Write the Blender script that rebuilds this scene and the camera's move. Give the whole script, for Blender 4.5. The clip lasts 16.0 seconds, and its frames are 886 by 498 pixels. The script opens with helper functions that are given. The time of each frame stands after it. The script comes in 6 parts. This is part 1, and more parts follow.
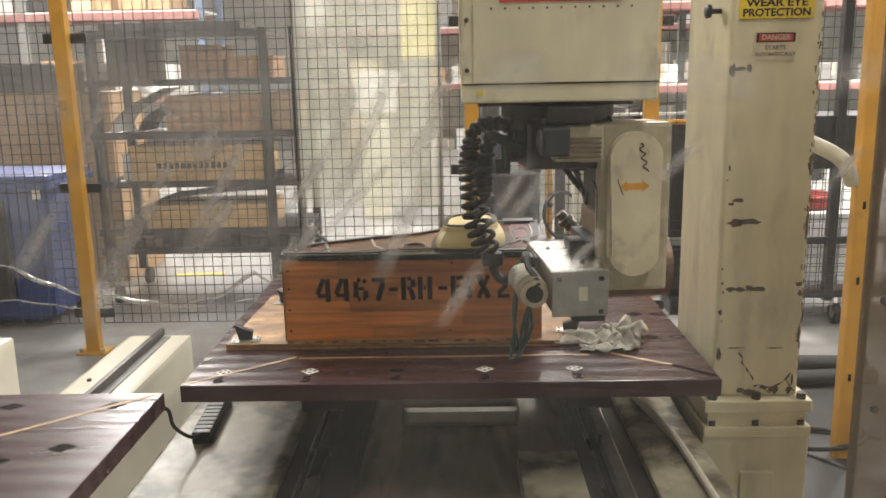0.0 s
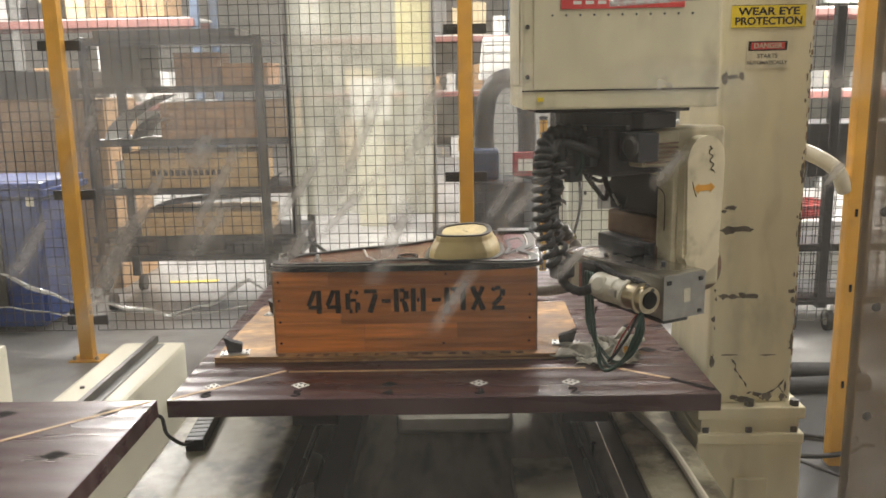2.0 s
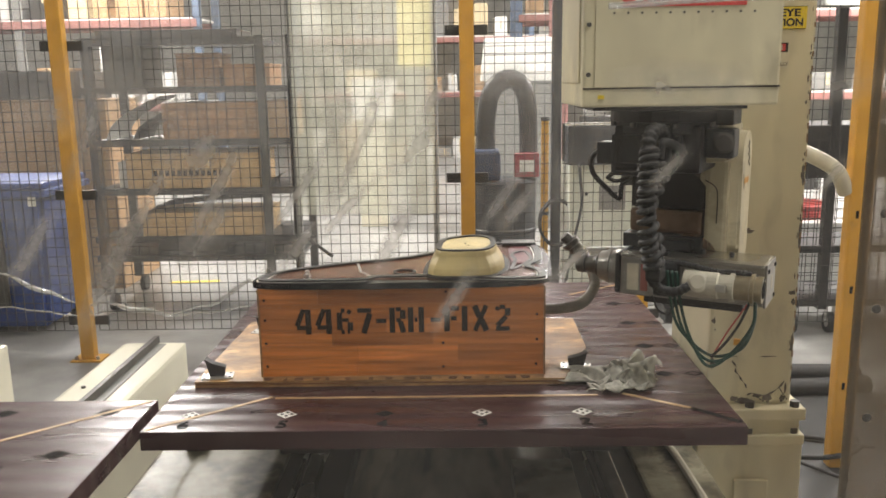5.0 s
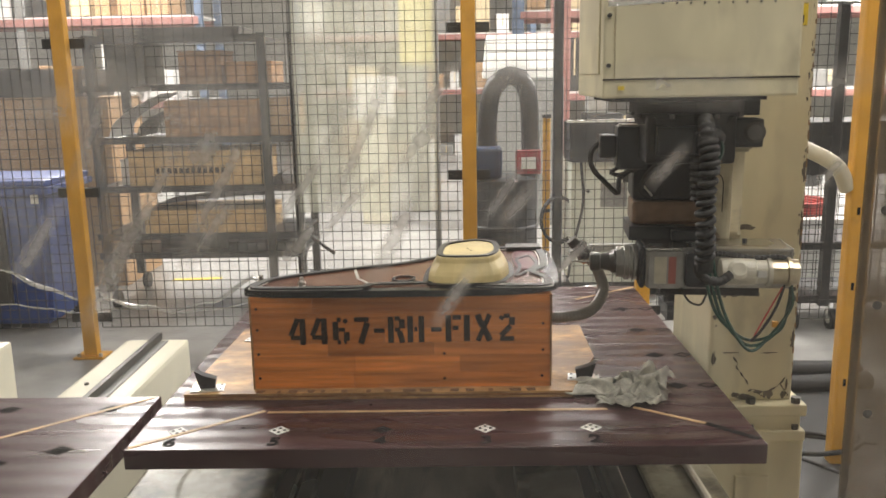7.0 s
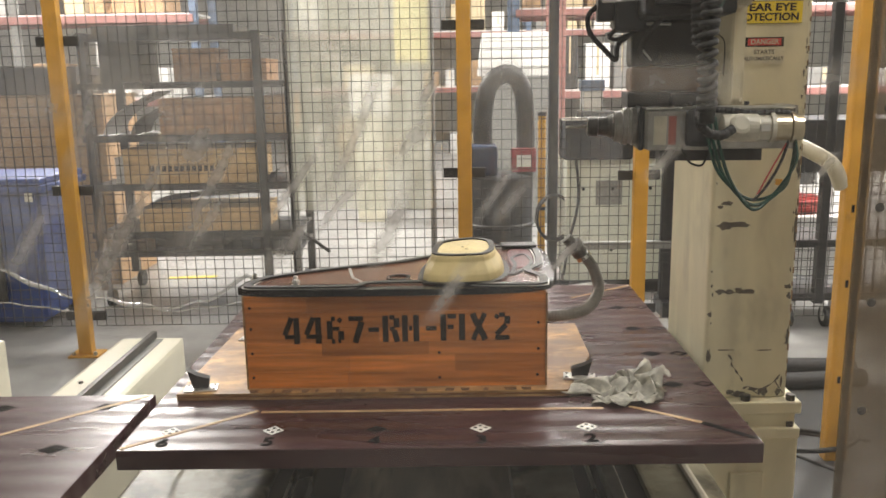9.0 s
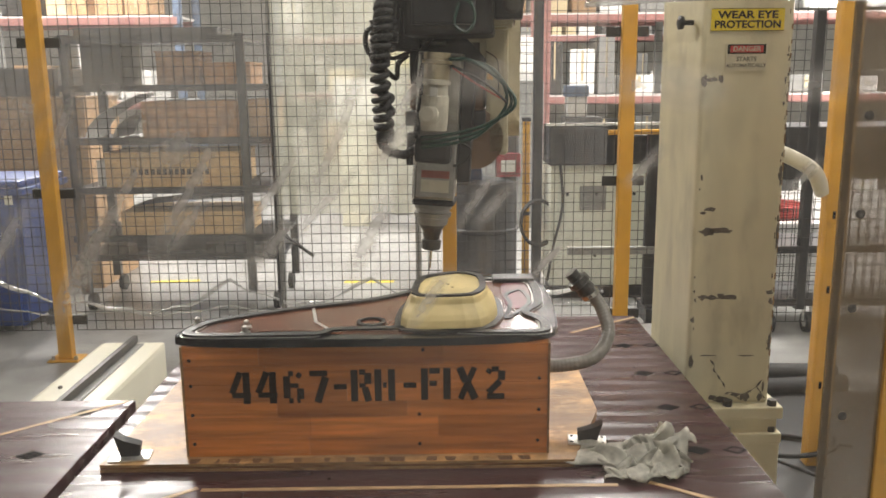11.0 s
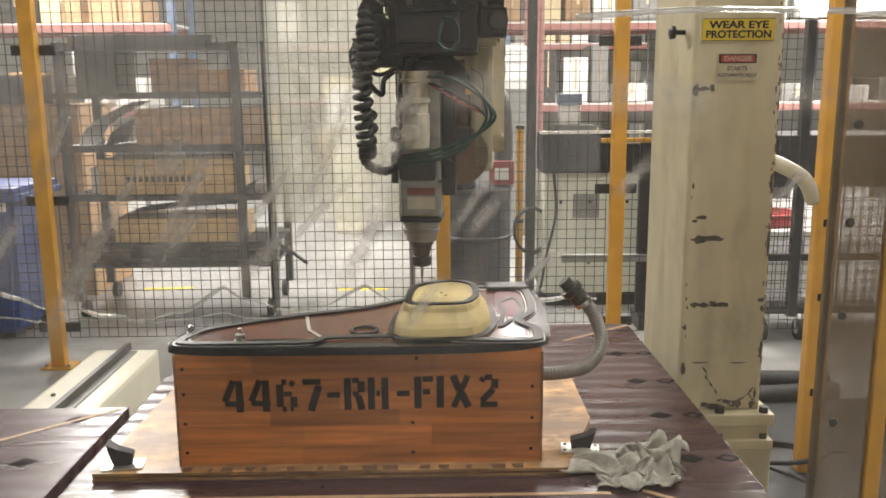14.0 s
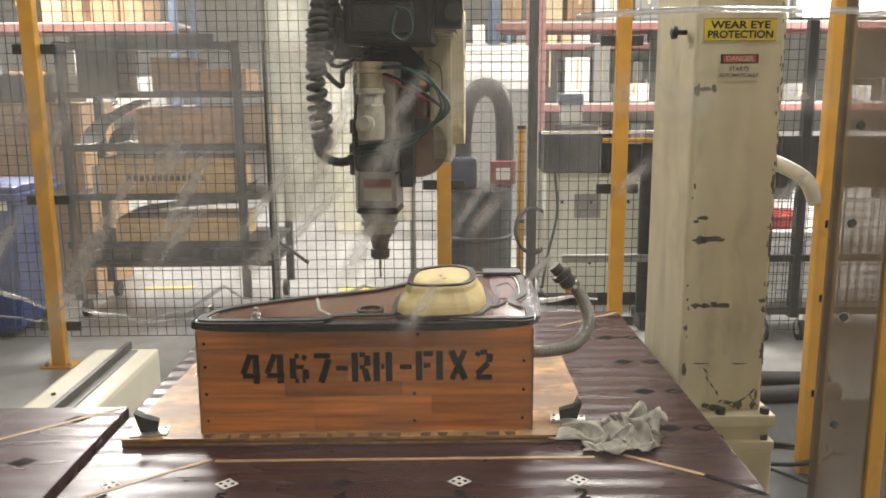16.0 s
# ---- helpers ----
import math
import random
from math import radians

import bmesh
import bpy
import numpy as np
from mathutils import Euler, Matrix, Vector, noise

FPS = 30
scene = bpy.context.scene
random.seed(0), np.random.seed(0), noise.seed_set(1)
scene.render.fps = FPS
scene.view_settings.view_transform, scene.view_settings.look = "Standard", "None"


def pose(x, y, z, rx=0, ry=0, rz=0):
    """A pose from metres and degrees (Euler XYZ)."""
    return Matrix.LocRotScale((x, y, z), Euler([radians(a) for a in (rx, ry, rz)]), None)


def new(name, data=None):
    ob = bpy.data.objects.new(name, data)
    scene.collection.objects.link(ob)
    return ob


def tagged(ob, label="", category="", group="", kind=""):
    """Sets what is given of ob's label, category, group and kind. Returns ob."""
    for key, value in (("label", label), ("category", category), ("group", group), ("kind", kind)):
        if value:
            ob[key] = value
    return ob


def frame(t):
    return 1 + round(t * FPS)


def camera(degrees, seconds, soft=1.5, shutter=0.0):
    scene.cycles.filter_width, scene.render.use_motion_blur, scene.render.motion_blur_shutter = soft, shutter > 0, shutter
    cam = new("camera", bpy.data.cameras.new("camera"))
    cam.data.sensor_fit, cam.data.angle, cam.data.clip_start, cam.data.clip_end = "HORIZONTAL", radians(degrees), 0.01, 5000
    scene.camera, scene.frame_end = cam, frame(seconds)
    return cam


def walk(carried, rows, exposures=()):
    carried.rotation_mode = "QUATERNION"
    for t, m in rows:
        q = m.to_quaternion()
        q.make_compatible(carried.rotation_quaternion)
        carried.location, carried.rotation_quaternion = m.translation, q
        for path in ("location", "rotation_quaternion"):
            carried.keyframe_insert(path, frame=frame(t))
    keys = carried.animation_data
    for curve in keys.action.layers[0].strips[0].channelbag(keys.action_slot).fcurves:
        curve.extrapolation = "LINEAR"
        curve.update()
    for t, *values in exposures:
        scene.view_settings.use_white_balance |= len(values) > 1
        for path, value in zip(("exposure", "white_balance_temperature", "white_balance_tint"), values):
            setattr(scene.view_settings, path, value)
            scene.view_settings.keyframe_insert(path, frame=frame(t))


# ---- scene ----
cam = camera(55.82, 16.0, soft=1.6)
# seconds, eye, tilt, turn, lean
PATH = [
    (0.0, -0.006, 0.015, 1.599, 78.03, 1.13, -1.12),
    (0.5, -0.003, 0.013, 1.599, 78.13, 0.83, -1.06),
    (1.0, -0.002, 0.013, 1.598, 78.28, 0.7, -1.09),
    (1.5, -0.002, 0.012, 1.599, 78.39, 0.84, -1.11),
    (2.0, -0.003, 0.011, 1.599, 78.53, 0.76, -1.03),
    (2.5, -0.003, 0.011, 1.599, 78.63, 0.68, -0.96),
    (3.0, -0.003, 0.011, 1.6, 78.67, 0.59, -0.93),
    (3.5, -0.001, 0.009, 1.599, 78.7, 0.56, -0.93),
    (4.0, -0.001, 0.008, 1.601, 78.68, 0.65, -0.92),
    (6.5, 0.0, 0.004, 1.599, 78.43, 1.01, -0.98),
    (7.0, -0.0, 0.0, 1.6, 78.4, 1.0, -1.0),
    (7.5, 0.002, 0.002, 1.599, 78.34, 0.93, -0.97),
    (8.0, -0.0, 0.0, 1.598, 78.29, 0.79, -0.92),
    (8.5, 0.001, 0.001, 1.598, 78.18, 0.77, -0.98),
    (9.0, 0.002, 0.002, 1.598, 78.27, 0.7, -0.99),
    (11.5, 0.006, 0.009, 1.597, 78.59, -0.6, -0.53),
    (12.0, 0.006, 0.007, 1.598, 78.51, -0.72, -0.57),
    (12.5, 0.006, 0.004, 1.598, 78.6, -0.74, -0.65),
    (13.0, 0.007, 0.0, 1.599, 78.72, -0.75, -0.57),
    (13.5, 0.008, -0.003, 1.599, 78.89, -0.69, -0.51),
    (14.0, 0.007, -0.003, 1.6, 79.08, -0.8, -0.45),
    (14.5, 0.009, -0.001, 1.601, 79.18, -0.83, -0.43),
    (15.0, 0.008, 0.0, 1.6, 79.17, -0.81, -0.42),
    (15.5, 0.009, -0.0, 1.599, 79.09, -0.77, -0.37),
    (16.0, 0.009, 0.002, 1.6, 79.06, -0.71, -0.33),
]
walk(cam, [(t, pose(x, y, z, 0, 0, turn) @ pose(0, 0, 0, tilt) @ pose(0, 0, 0, 0, 0, lean)) for t, x, y, z, tilt, turn, lean in PATH],
     exposures=[(0.0, 0.0), (16.0, 0.0)])

# ---- light: a factory hall under rows of long ceiling lamps ----
world = bpy.data.worlds.new("hall_air")
scene.world = world
world.use_nodes = True
world.node_tree.nodes["Background"].inputs[0].default_value = (0.9, 0.95, 1.0, 1)
world.node_tree.nodes["Background"].inputs[1].default_value = 0.05
# x, y, watts; out of view, powered unevenly, more behind to brighten the background
LAMP_ROWS = [(-3.4, 1.0, 45), (1.8, 0.8, 112), (-3.0, 7.2, 290), (1.6, 6.4, 330), (-4.5, 11.0, 900), (1.6, 13.8, 420), (6.5, 4.0, 290), (6.5, 10.0, 1400)]
LAMP_Z = 5.2
for lx, ly, watts in LAMP_ROWS:
    tube_light = bpy.data.lights.new("bay_light", "AREA")
    tube_light.shape, tube_light.size, tube_light.size_y = "RECTANGLE", 0.5, 2.4
    tube_light.energy, tube_light.color = watts, (1.0, 0.955, 0.90)
    lo = new("bay_light", tube_light)
    lo.matrix_world = pose(lx, ly, LAMP_Z - 0.08)

# ---- small builders ----
def link_material(ob, material):
    ob.data.materials.append(material)


def part(name, bm, material, parent=None, label="", smooth=False):
    """One mesh object of a bmesh, under a thing or a part."""
    me = bpy.data.meshes.new(name)
    bm.normal_update()
    bm.to_mesh(me)
    bm.free()
    if smooth:
        for poly in me.polygons:
            poly.use_smooth = True
    me.materials.append(material)
    ob = new(name, me)
    if parent is not None:
        ob.parent = parent
    if label:
        tagged(ob, label)
    return ob


def thing(name, m, label, category, group="", kind=""):
    """An Empty at a thing's base."""
    ob = new(name)
    ob.empty_display_size = 0.1
    ob.matrix_world = m
    return tagged(ob, label, category, group, kind)


def add_box(bm, x0, y0, z0, x1, y1, z1, bevel=0.0, turn=None):
    vs = [bm.verts.new(v) for v in ((x0, y0, z0), (x1, y0, z0), (x1, y1, z0), (x0, y1, z0),
                                    (x0, y0, z1), (x1, y0, z1), (x1, y1, z1), (x0, y1, z1))]
    fs = [bm.faces.new([vs[i] for i in f]) for f in ((3, 2, 1, 0), (4, 5, 6, 7), (0, 1, 5, 4), (1, 2, 6, 5), (2, 3, 7, 6), (3, 0, 4, 7))]
    if bevel > 0:
        edges = list({e for f in fs for e in f.edges})
        got = bmesh.ops.bevel(bm, geom=edges, offset=bevel, segments=2, profile=0.6, affect="EDGES")
        vs = list({v for f in got["faces"] for v in f.verts} | {v for v in vs if v.is_valid})
    if turn is not None:
        bmesh.ops.transform(bm, matrix=turn, verts=[v for v in vs if v.is_valid])
    return bm


def boxes(*rows, bevel=0.0):
    bm = bmesh.new()
    for r in rows:
        add_box(bm, *r, bevel=bevel)
    return bm


def add_cyl(bm, a, b, r, r2=None, seg=16, cap=True):
    """A round bar or cone from a to b."""
    a, b = Vector(a), Vector(b)
    q = (b - a).to_track_quat("Z", "Y").to_matrix()
    r2 = r if r2 is None else r2
    rings = []
    for c, rad in ((a, r), (b, r2)):
        rings.append([bm.verts.new(c + q @ Vector((rad * math.cos(2 * math.pi * i / seg), rad * math.sin(2 * math.pi * i / seg), 0))) for i in range(seg)])
    for i in range(seg):
        j = (i + 1) % seg
        bm.faces.new((rings[0][i], rings[0][j], rings[1][j], rings[1][i]))
    if cap:
        bm.faces.new(rings[0][::-1])
        bm.faces.new(rings[1])
    return bm


def turned(rows, axis=((0, 0, 0), (0, 0, 1)), seg=24):
    """A lathe body: rows of (distance along the axis, radius)."""
    bm = bmesh.new()
    o, d = Vector(axis[0]), Vector(axis[1]).normalized()
    q = d.to_track_quat("Z", "Y").to_matrix()
    last = None
    for s, r in rows:
        ring = [bm.verts.new(o + d * s + q @ Vector((r * math.cos(2 * math.pi * i / seg), r * math.sin(2 * math.pi * i / seg), 0))) for i in range(seg)]
        if last:
            for i in range(seg):
                j = (i + 1) % seg
                bm.faces.new((last[i], last[j], ring[j], ring[i]))
        else:
            bm.faces.new(ring[::-1])
        last = ring
    bm.faces.new(last)
    return bm


def smooth_line(pts, n=8):
    """Points along a smooth curve through pts."""
    p = [Vector(v) for v in pts]
    p = [2 * p[0] - p[1]] + p + [2 * p[-1] - p[-2]]
    out = []
    for i in range(1, len(p) - 2):
        for k in range(n):
            t = k / n
            out.append(0.5 * (2 * p[i] + (p[i + 1] - p[i - 1]) * t + (2 * p[i - 1] - 5 * p[i] + 4 * p[i + 1] - p[i + 2]) * t * t
                              + (3 * p[i] - p[i - 1] - 3 * p[i + 1] + p[i + 2]) * t ** 3))
    out.append(p[-2])
    return out


def add_tube(bm, line, r, seg=8):
    """A round tube along a list of points; r may be a function of the share of the way."""
    n = len(line)
    last, normal = None, None
    for i, c in enumerate(line):
        d = (line[min(i + 1, n - 1)] - line[max(i - 1, 0)]).normalized()
        if normal is None:
            normal = d.orthogonal().normalized()
        normal = (normal - d * normal.dot(d)).normalized()
        side = d.cross(normal)
        rad = r(i / (n - 1)) if callable(r) else r
        ring = [bm.verts.new(c + normal * rad * math.cos(2 * math.pi * k / seg) + side * rad * math.sin(2 * math.pi * k / seg)) for k in range(seg)]
        if last:
            for k in range(seg):
                j = (k + 1) % seg
                bm.faces.new((last[k], last[j], ring[j], ring[k]))
        else:
            bm.faces.new(ring[::-1])
        last = ring
    bm.faces.new(last)
    return bm


def tube(pts, r, n=8, seg=8, raw=False):
    return add_tube(bmesh.new(), [Vector(p) for p in pts] if raw else smooth_line(pts, n), r, seg)


def coil(pts, radius, turns, wire, seg=6, steps=12):
    """A spiral cord round a smooth line."""
    base = smooth_line(pts, 10)
    total = turns * steps
    line = []
    for i in range(total + 1):
        f = i / total * (len(base) - 1)
        k = min(int(f), len(base) - 2)
        c = base[k].lerp(base[k + 1], f - k)
        d = (base[k + 1] - base[k]).normalized()
        u = Vector((0, 1, 0)) - d * d.y
        u.normalize()
        w = d.cross(u)
        a = 2 * math.pi * i / steps
        line.append(c + u * radius * math.cos(a) + w * radius * math.sin(a))
    return add_tube(bmesh.new(), line, wire, seg)


def prism(outline, z0, z1, bevel=0.0):
    """A plate of a flat outline (x, y) between two heights."""
    bm = bmesh.new()
    lo = [bm.verts.new((x, y, z0)) for x, y in outline]
    hi = [bm.verts.new((x, y, z1)) for x, y in outline]
    n = len(outline)
    bm.faces.new(lo[::-1])
    top = bm.faces.new(hi)
    for i in range(n):
        j = (i + 1) % n
        bm.faces.new((lo[i], lo[j], hi[j], hi[i]))
    if bevel > 0:
        bmesh.ops.bevel(bm, geom=list(top.edges), offset=bevel, segments=2, affect="EDGES")
    return bm


def rounded(pts, n=5):
    """A closed outline smoothed through its corners."""
    out = []
    m = len(pts)
    for i in range(m):
        a, b, c = Vector(pts[i - 1]), Vector(pts[i]), Vector(pts[(i + 1) % m])
        p, q = b.lerp(a, 0.32), b.lerp(c, 0.32)
        for k in range(n + 1):
            t = k / n
            out.append(tuple((1 - t) ** 2 * p + 2 * t * (1 - t) * b + t * t * q))
    return out


def band(line, half, z0, z1, closed=True):
    """A flat raised strip along a line of (x, y), like a seal or a painted track."""
    bm = bmesh.new()
    n = len(line)
    rings = []
    for i, p in enumerate(line):
        a, b = Vector(line[i - 1 if closed else max(i - 1, 0)]), Vector(line[(i + 1) % n if closed else min(i + 1, n - 1)])
        d = (b - a).normalized()
        s = Vector((-d.y, d.x)) * half
        p = Vector(p)
        rings.append([bm.verts.new((*(p - s), z0)), bm.verts.new((*(p - s), z1)), bm.verts.new((*(p + s), z1)), bm.verts.new((*(p + s), z0))])
    for i in range(n if closed else n - 1):
        a, b = rings[i], rings[(i + 1) % n]
        for k in range(3):
            bm.faces.new((a[k], b[k], b[k + 1], a[k + 1]))
    return bm


def lettering(text, size, material, parent, m, depth=0.0006, name="lettering", squeeze=1.0, bold=0.022):
    cu = bpy.data.curves.new(name, "FONT")
    cu.offset = size * bold
    cu.body, cu.size, cu.align_x, cu.align_y, cu.extrude = text, size, "CENTER", "CENTER", depth
    tmp = bpy.data.objects.new(name, cu)
    scene.collection.objects.link(tmp)
    me = bpy.data.meshes.new_from_object(tmp.evaluated_get(bpy.context.evaluated_depsgraph_get()))
    bpy.data.objects.remove(tmp)
    me.materials.clear()
    me.materials.append(material)
    me.transform(Matrix.Diagonal((squeeze, 1, 1, 1)))
    ob = new(name, me)
    if parent is not None:
        ob.parent = parent
    ob.matrix_local = m
    return ob


# ---- materials ----
def mat(name, color, rough=0.5, metal=0.0, grain=0.15, scale=30.0, stain=0.0, stain_color=(0.05, 0.04, 0.03), stain_scale=3.0,
        stain_edge=(0.5, 0.7), bump=0.1, stretch=(1, 1, 1), coat=0.0, emit=0.0, emit_color=None, random_tone=0.0):
    """A painted, wooden or metal surface with fine grain, broad tone and stains."""
    m = bpy.data.materials.new(name)
    m.use_nodes = True
    nt = m.node_tree
    b = nt.nodes["Principled BSDF"]
    geo = nt.nodes.new("ShaderNodeTexCoord")
    mp = nt.nodes.new("ShaderNodeMapping")
    mp.inputs["Scale"].default_value = stretch
    nt.links.new(geo.outputs["Object"], mp.inputs[0])
    n1 = nt.nodes.new("ShaderNodeTexNoise")
    n1.inputs["Scale"].default_value, n1.inputs["Detail"].default_value = scale, 5
    nt.links.new(mp.outputs[0], n1.inputs["Vector"])
    n2 = nt.nodes.new("ShaderNodeTexNoise")
    n2.inputs["Scale"].default_value, n2.inputs["Detail"].default_value = stain_scale, 6
    nt.links.new(mp.outputs[0], n2.inputs["Vector"])
    ramp = nt.nodes.new("ShaderNodeMapRange")
    ramp.inputs[3].default_value, ramp.inputs[4].default_value = 1 - grain, 1 + grain
    ramp.inputs[1].default_value, ramp.inputs[2].default_value = 0.3, 0.7
    nt.links.new(n1.outputs[0], ramp.inputs[0])
    wide = nt.nodes.new("ShaderNodeMapRange")
    wide.inputs[1].default_value, wide.inputs[2].default_value = 0.3, 0.7
    wide.inputs[3].default_value, wide.inputs[4].default_value = 1 - grain * 0.7, 1 + grain * 0.7
    nt.links.new(n2.outputs[0], wide.inputs[0])
    mul = nt.nodes.new("ShaderNodeMath")
    mul.operation = "MULTIPLY"
    nt.links.new(ramp.outputs[0], mul.inputs[0])
    nt.links.new(wide.outputs[0], mul.inputs[1])
    tone = mul.outputs[0]
    if random_tone:
        info = nt.nodes.new("ShaderNodeObjectInfo")
        rr = nt.nodes.new("ShaderNodeMapRange")
        rr.inputs[3].default_value, rr.inputs[4].default_value = 1 - random_tone, 1 + random_tone
        nt.links.new(info.outputs["Random"], rr.inputs[0])
        m2 = nt.nodes.new("ShaderNodeMath")
        m2.operation = "MULTIPLY"
        nt.links.new(tone, m2.inputs[0])
        nt.links.new(rr.outputs[0], m2.inputs[1])
        tone = m2.outputs[0]
    col = nt.nodes.new("ShaderNodeVectorMath")
    col.operation = "SCALE"
    col.inputs[0].default_value = color
    nt.links.new(tone, col.inputs["Scale"])
    out = col.outputs[0]
    if stain:
        edge = nt.nodes.new("ShaderNodeMapRange")
        edge.inputs[1].default_value, edge.inputs[2].default_value = stain_edge
        edge.inputs[4].default_value = stain
        n3 = nt.nodes.new("ShaderNodeTexNoise")
        n3.inputs["Scale"].default_value, n3.inputs["Detail"].default_value = stain_scale * 1.7, 9
        n3.inputs["Roughness"].default_value = 0.65
        nt.links.new(mp.outputs[0], n3.inputs["Vector"])
        nt.links.new(n3.outputs[0], edge.inputs[0])
        mix = nt.nodes.new("ShaderNodeMix")
        mix.data_type = "RGBA"
        nt.links.new(edge.outputs[0], mix.inputs["Factor"])
        nt.links.new(out, mix.inputs["A"])
        mix.inputs["B"].default_value = (*stain_color, 1)
        out = mix.outputs["Result"]
    nt.links.new(out, b.inputs["Base Color"])
    rg = nt.nodes.new("ShaderNodeMapRange")
    rg.inputs[3].default_value, rg.inputs[4].default_value = max(0.03, rough - 0.12), min(1, rough + 0.12)
    nt.links.new(n2.outputs[0], rg.inputs[0])
    nt.links.new(rg.outputs[0], b.inputs["Roughness"])
    b.inputs["Metallic"].default_value = metal
    b.inputs["Coat Weight"].default_value = coat
    if bump:
        bp = nt.nodes.new("ShaderNodeBump")
        bp.inputs["Strength"].default_value, bp.inputs["Distance"].default_value = bump, 0.004
        nt.links.new(n1.outputs[0], bp.inputs["Height"])
        nt.links.new(bp.outputs[0], b.inputs["Normal"])
    if emit:
        b.inputs["Emission Color"].default_value = (*(emit_color or color), 1)
        b.inputs["Emission Strength"].default_value = emit
    return m


def dull(m, level=0.08):
    """Takes the sheen off a surface."""
    m.node_tree.nodes["Principled BSDF"].inputs["Specular IOR Level"].default_value = level
    return m


def film_mat(name, haze, color=(0.8, 0.82, 0.8), gloss=0.03, scale=2.5, spread=0.6, uv=False, detail=8, floor=0.0):
    """Clear plastic film with milky smears of uneven thickness."""
    m = bpy.data.materials.new(name)
    m.use_nodes = True
    nt = m.node_tree
    nt.nodes.remove(nt.nodes["Principled BSDF"])
    outp = nt.nodes["Material Output"]
    tc = nt.nodes.new("ShaderNodeTexCoord")
    n1 = nt.nodes.new("ShaderNodeTexNoise")
    n1.inputs["Scale"].default_value, n1.inputs["Detail"].default_value, n1.inputs["Roughness"].default_value = scale, detail, 0.62
    nt.links.new(tc.outputs["Object"], n1.inputs["Vector"])
    r = nt.nodes.new("ShaderNodeMapRange")
    r.inputs[1].default_value, r.inputs[2].default_value = 0.5 - spread / 2, 0.5 + spread / 2
    r.inputs[3].default_value, r.inputs[4].default_value = floor, haze
    nt.links.new(n1.outputs[0], r.inputs[0])
    fac = r.outputs[0]
    if uv:
        sep = nt.nodes.new("ShaderNodeSeparateXYZ")
        nt.links.new(tc.outputs["UV"], sep.inputs[0])
        prod = None
        for k in (0, 1):
            a = nt.nodes.new("ShaderNodeMath")
            a.operation = "MULTIPLY"
            a.inputs[1].default_value = math.pi
            nt.links.new(sep.outputs[k], a.inputs[0])
            s = nt.nodes.new("ShaderNodeMath")
            s.operation = "SINE"
            nt.links.new(a.outputs[0], s.inputs[0])
            mm = nt.nodes.new("ShaderNodeMath")
            mm.operation = "MULTIPLY"
            nt.links.new(s.outputs[0], mm.inputs[0])
            nt.links.new(fac, mm.inputs[1])
            fac = mm.outputs[0]
    tr = nt.nodes.new("ShaderNodeBsdfTransparent")
    df = nt.nodes.new("ShaderNodeBsdfDiffuse")
    df.inputs[0].default_value = (*color, 1)
    tl = nt.nodes.new("ShaderNodeBsdfTranslucent")
    tl.inputs[0].default_value = (*color, 1)
    half = nt.nodes.new("ShaderNodeMixShader")
    half.inputs[0].default_value = 0.5
    nt.links.new(df.outputs[0], half.inputs[1])
    nt.links.new(tl.outputs[0], half.inputs[2])
    mx = nt.nodes.new("ShaderNodeMixShader")
    nt.links.new(fac, mx.inputs[0])
    nt.links.new(tr.outputs[0], mx.inputs[1])
    nt.links.new(half.outputs[0], mx.inputs[2])
    top = mx.outputs[0]
    if gloss:
        gl = nt.nodes.new("ShaderNodeBsdfGlossy")
        gl.inputs["Roughness"].default_value = 0.08
        g2 = nt.nodes.new("ShaderNodeMixShader")
        g2.inputs[0].default_value = gloss
        nt.links.new(top, g2.inputs[1])
        nt.links.new(gl.outputs[0], g2.inputs[2])
        top = g2.outputs[0]
    nt.links.new(top, outp.inputs[0])
    return m


CREAM = mat("cream_paint", (0.69, 0.63, 0.43), 0.42, grain=0.10, scale=6, stain=0.6, stain_color=(0.24, 0.20, 0.13), stain_scale=2.6, stain_edge=(0.52, 0.76), bump=0.06, stretch=(1.6, 1.6, 0.7))
CREAM_CLEAN = mat("pale_cream_paint", (0.72, 0.69, 0.56), 0.42, grain=0.05, scale=8, stain=0.3, stain_color=(0.35, 0.3, 0.2), stain_scale=4, stain_edge=(0.6, 0.8), bump=0.05)
RUST = mat("rusty_edge", (0.24, 0.14, 0.06), 0.7, grain=0.4, scale=60)
CHIP = mat("bare_primer", (0.13, 0.11, 0.085), 0.7, grain=0.3, scale=60)
YELLOW = mat("yellow_enamel", (0.60, 0.31, 0.035), 0.42, grain=0.1, scale=12, stain=0.5, stain_color=(0.12, 0.08, 0.03), stain_scale=9, stain_edge=(0.62, 0.75), bump=0.06)
BLACK = mat("black_enamel", (0.022, 0.022, 0.024), 0.45, grain=0.3, scale=25, bump=0.08)
RUBBER = mat("black_rubber", (0.018, 0.017, 0.017), 0.6, grain=0.3, scale=40)
STEEL = mat("milled_steel", (0.52, 0.51, 0.48), 0.28, 1.0, grain=0.15, scale=18, bump=0.04)
DARK_STEEL = mat("oiled_steel", (0.10, 0.095, 0.09), 0.35, 0.8, grain=0.3, scale=14)
ALU = mat("anodised_aluminium", (0.66, 0.65, 0.62), 0.32, 0.9, grain=0.08, scale=25, bump=0.03)
HOLE = dull(mat("pocket_black", (0.006, 0.005, 0.005), 0.8))
WHITE_PAINT = mat("white_paint", (0.78, 0.77, 0.72), 0.5, grain=0.08, scale=40)
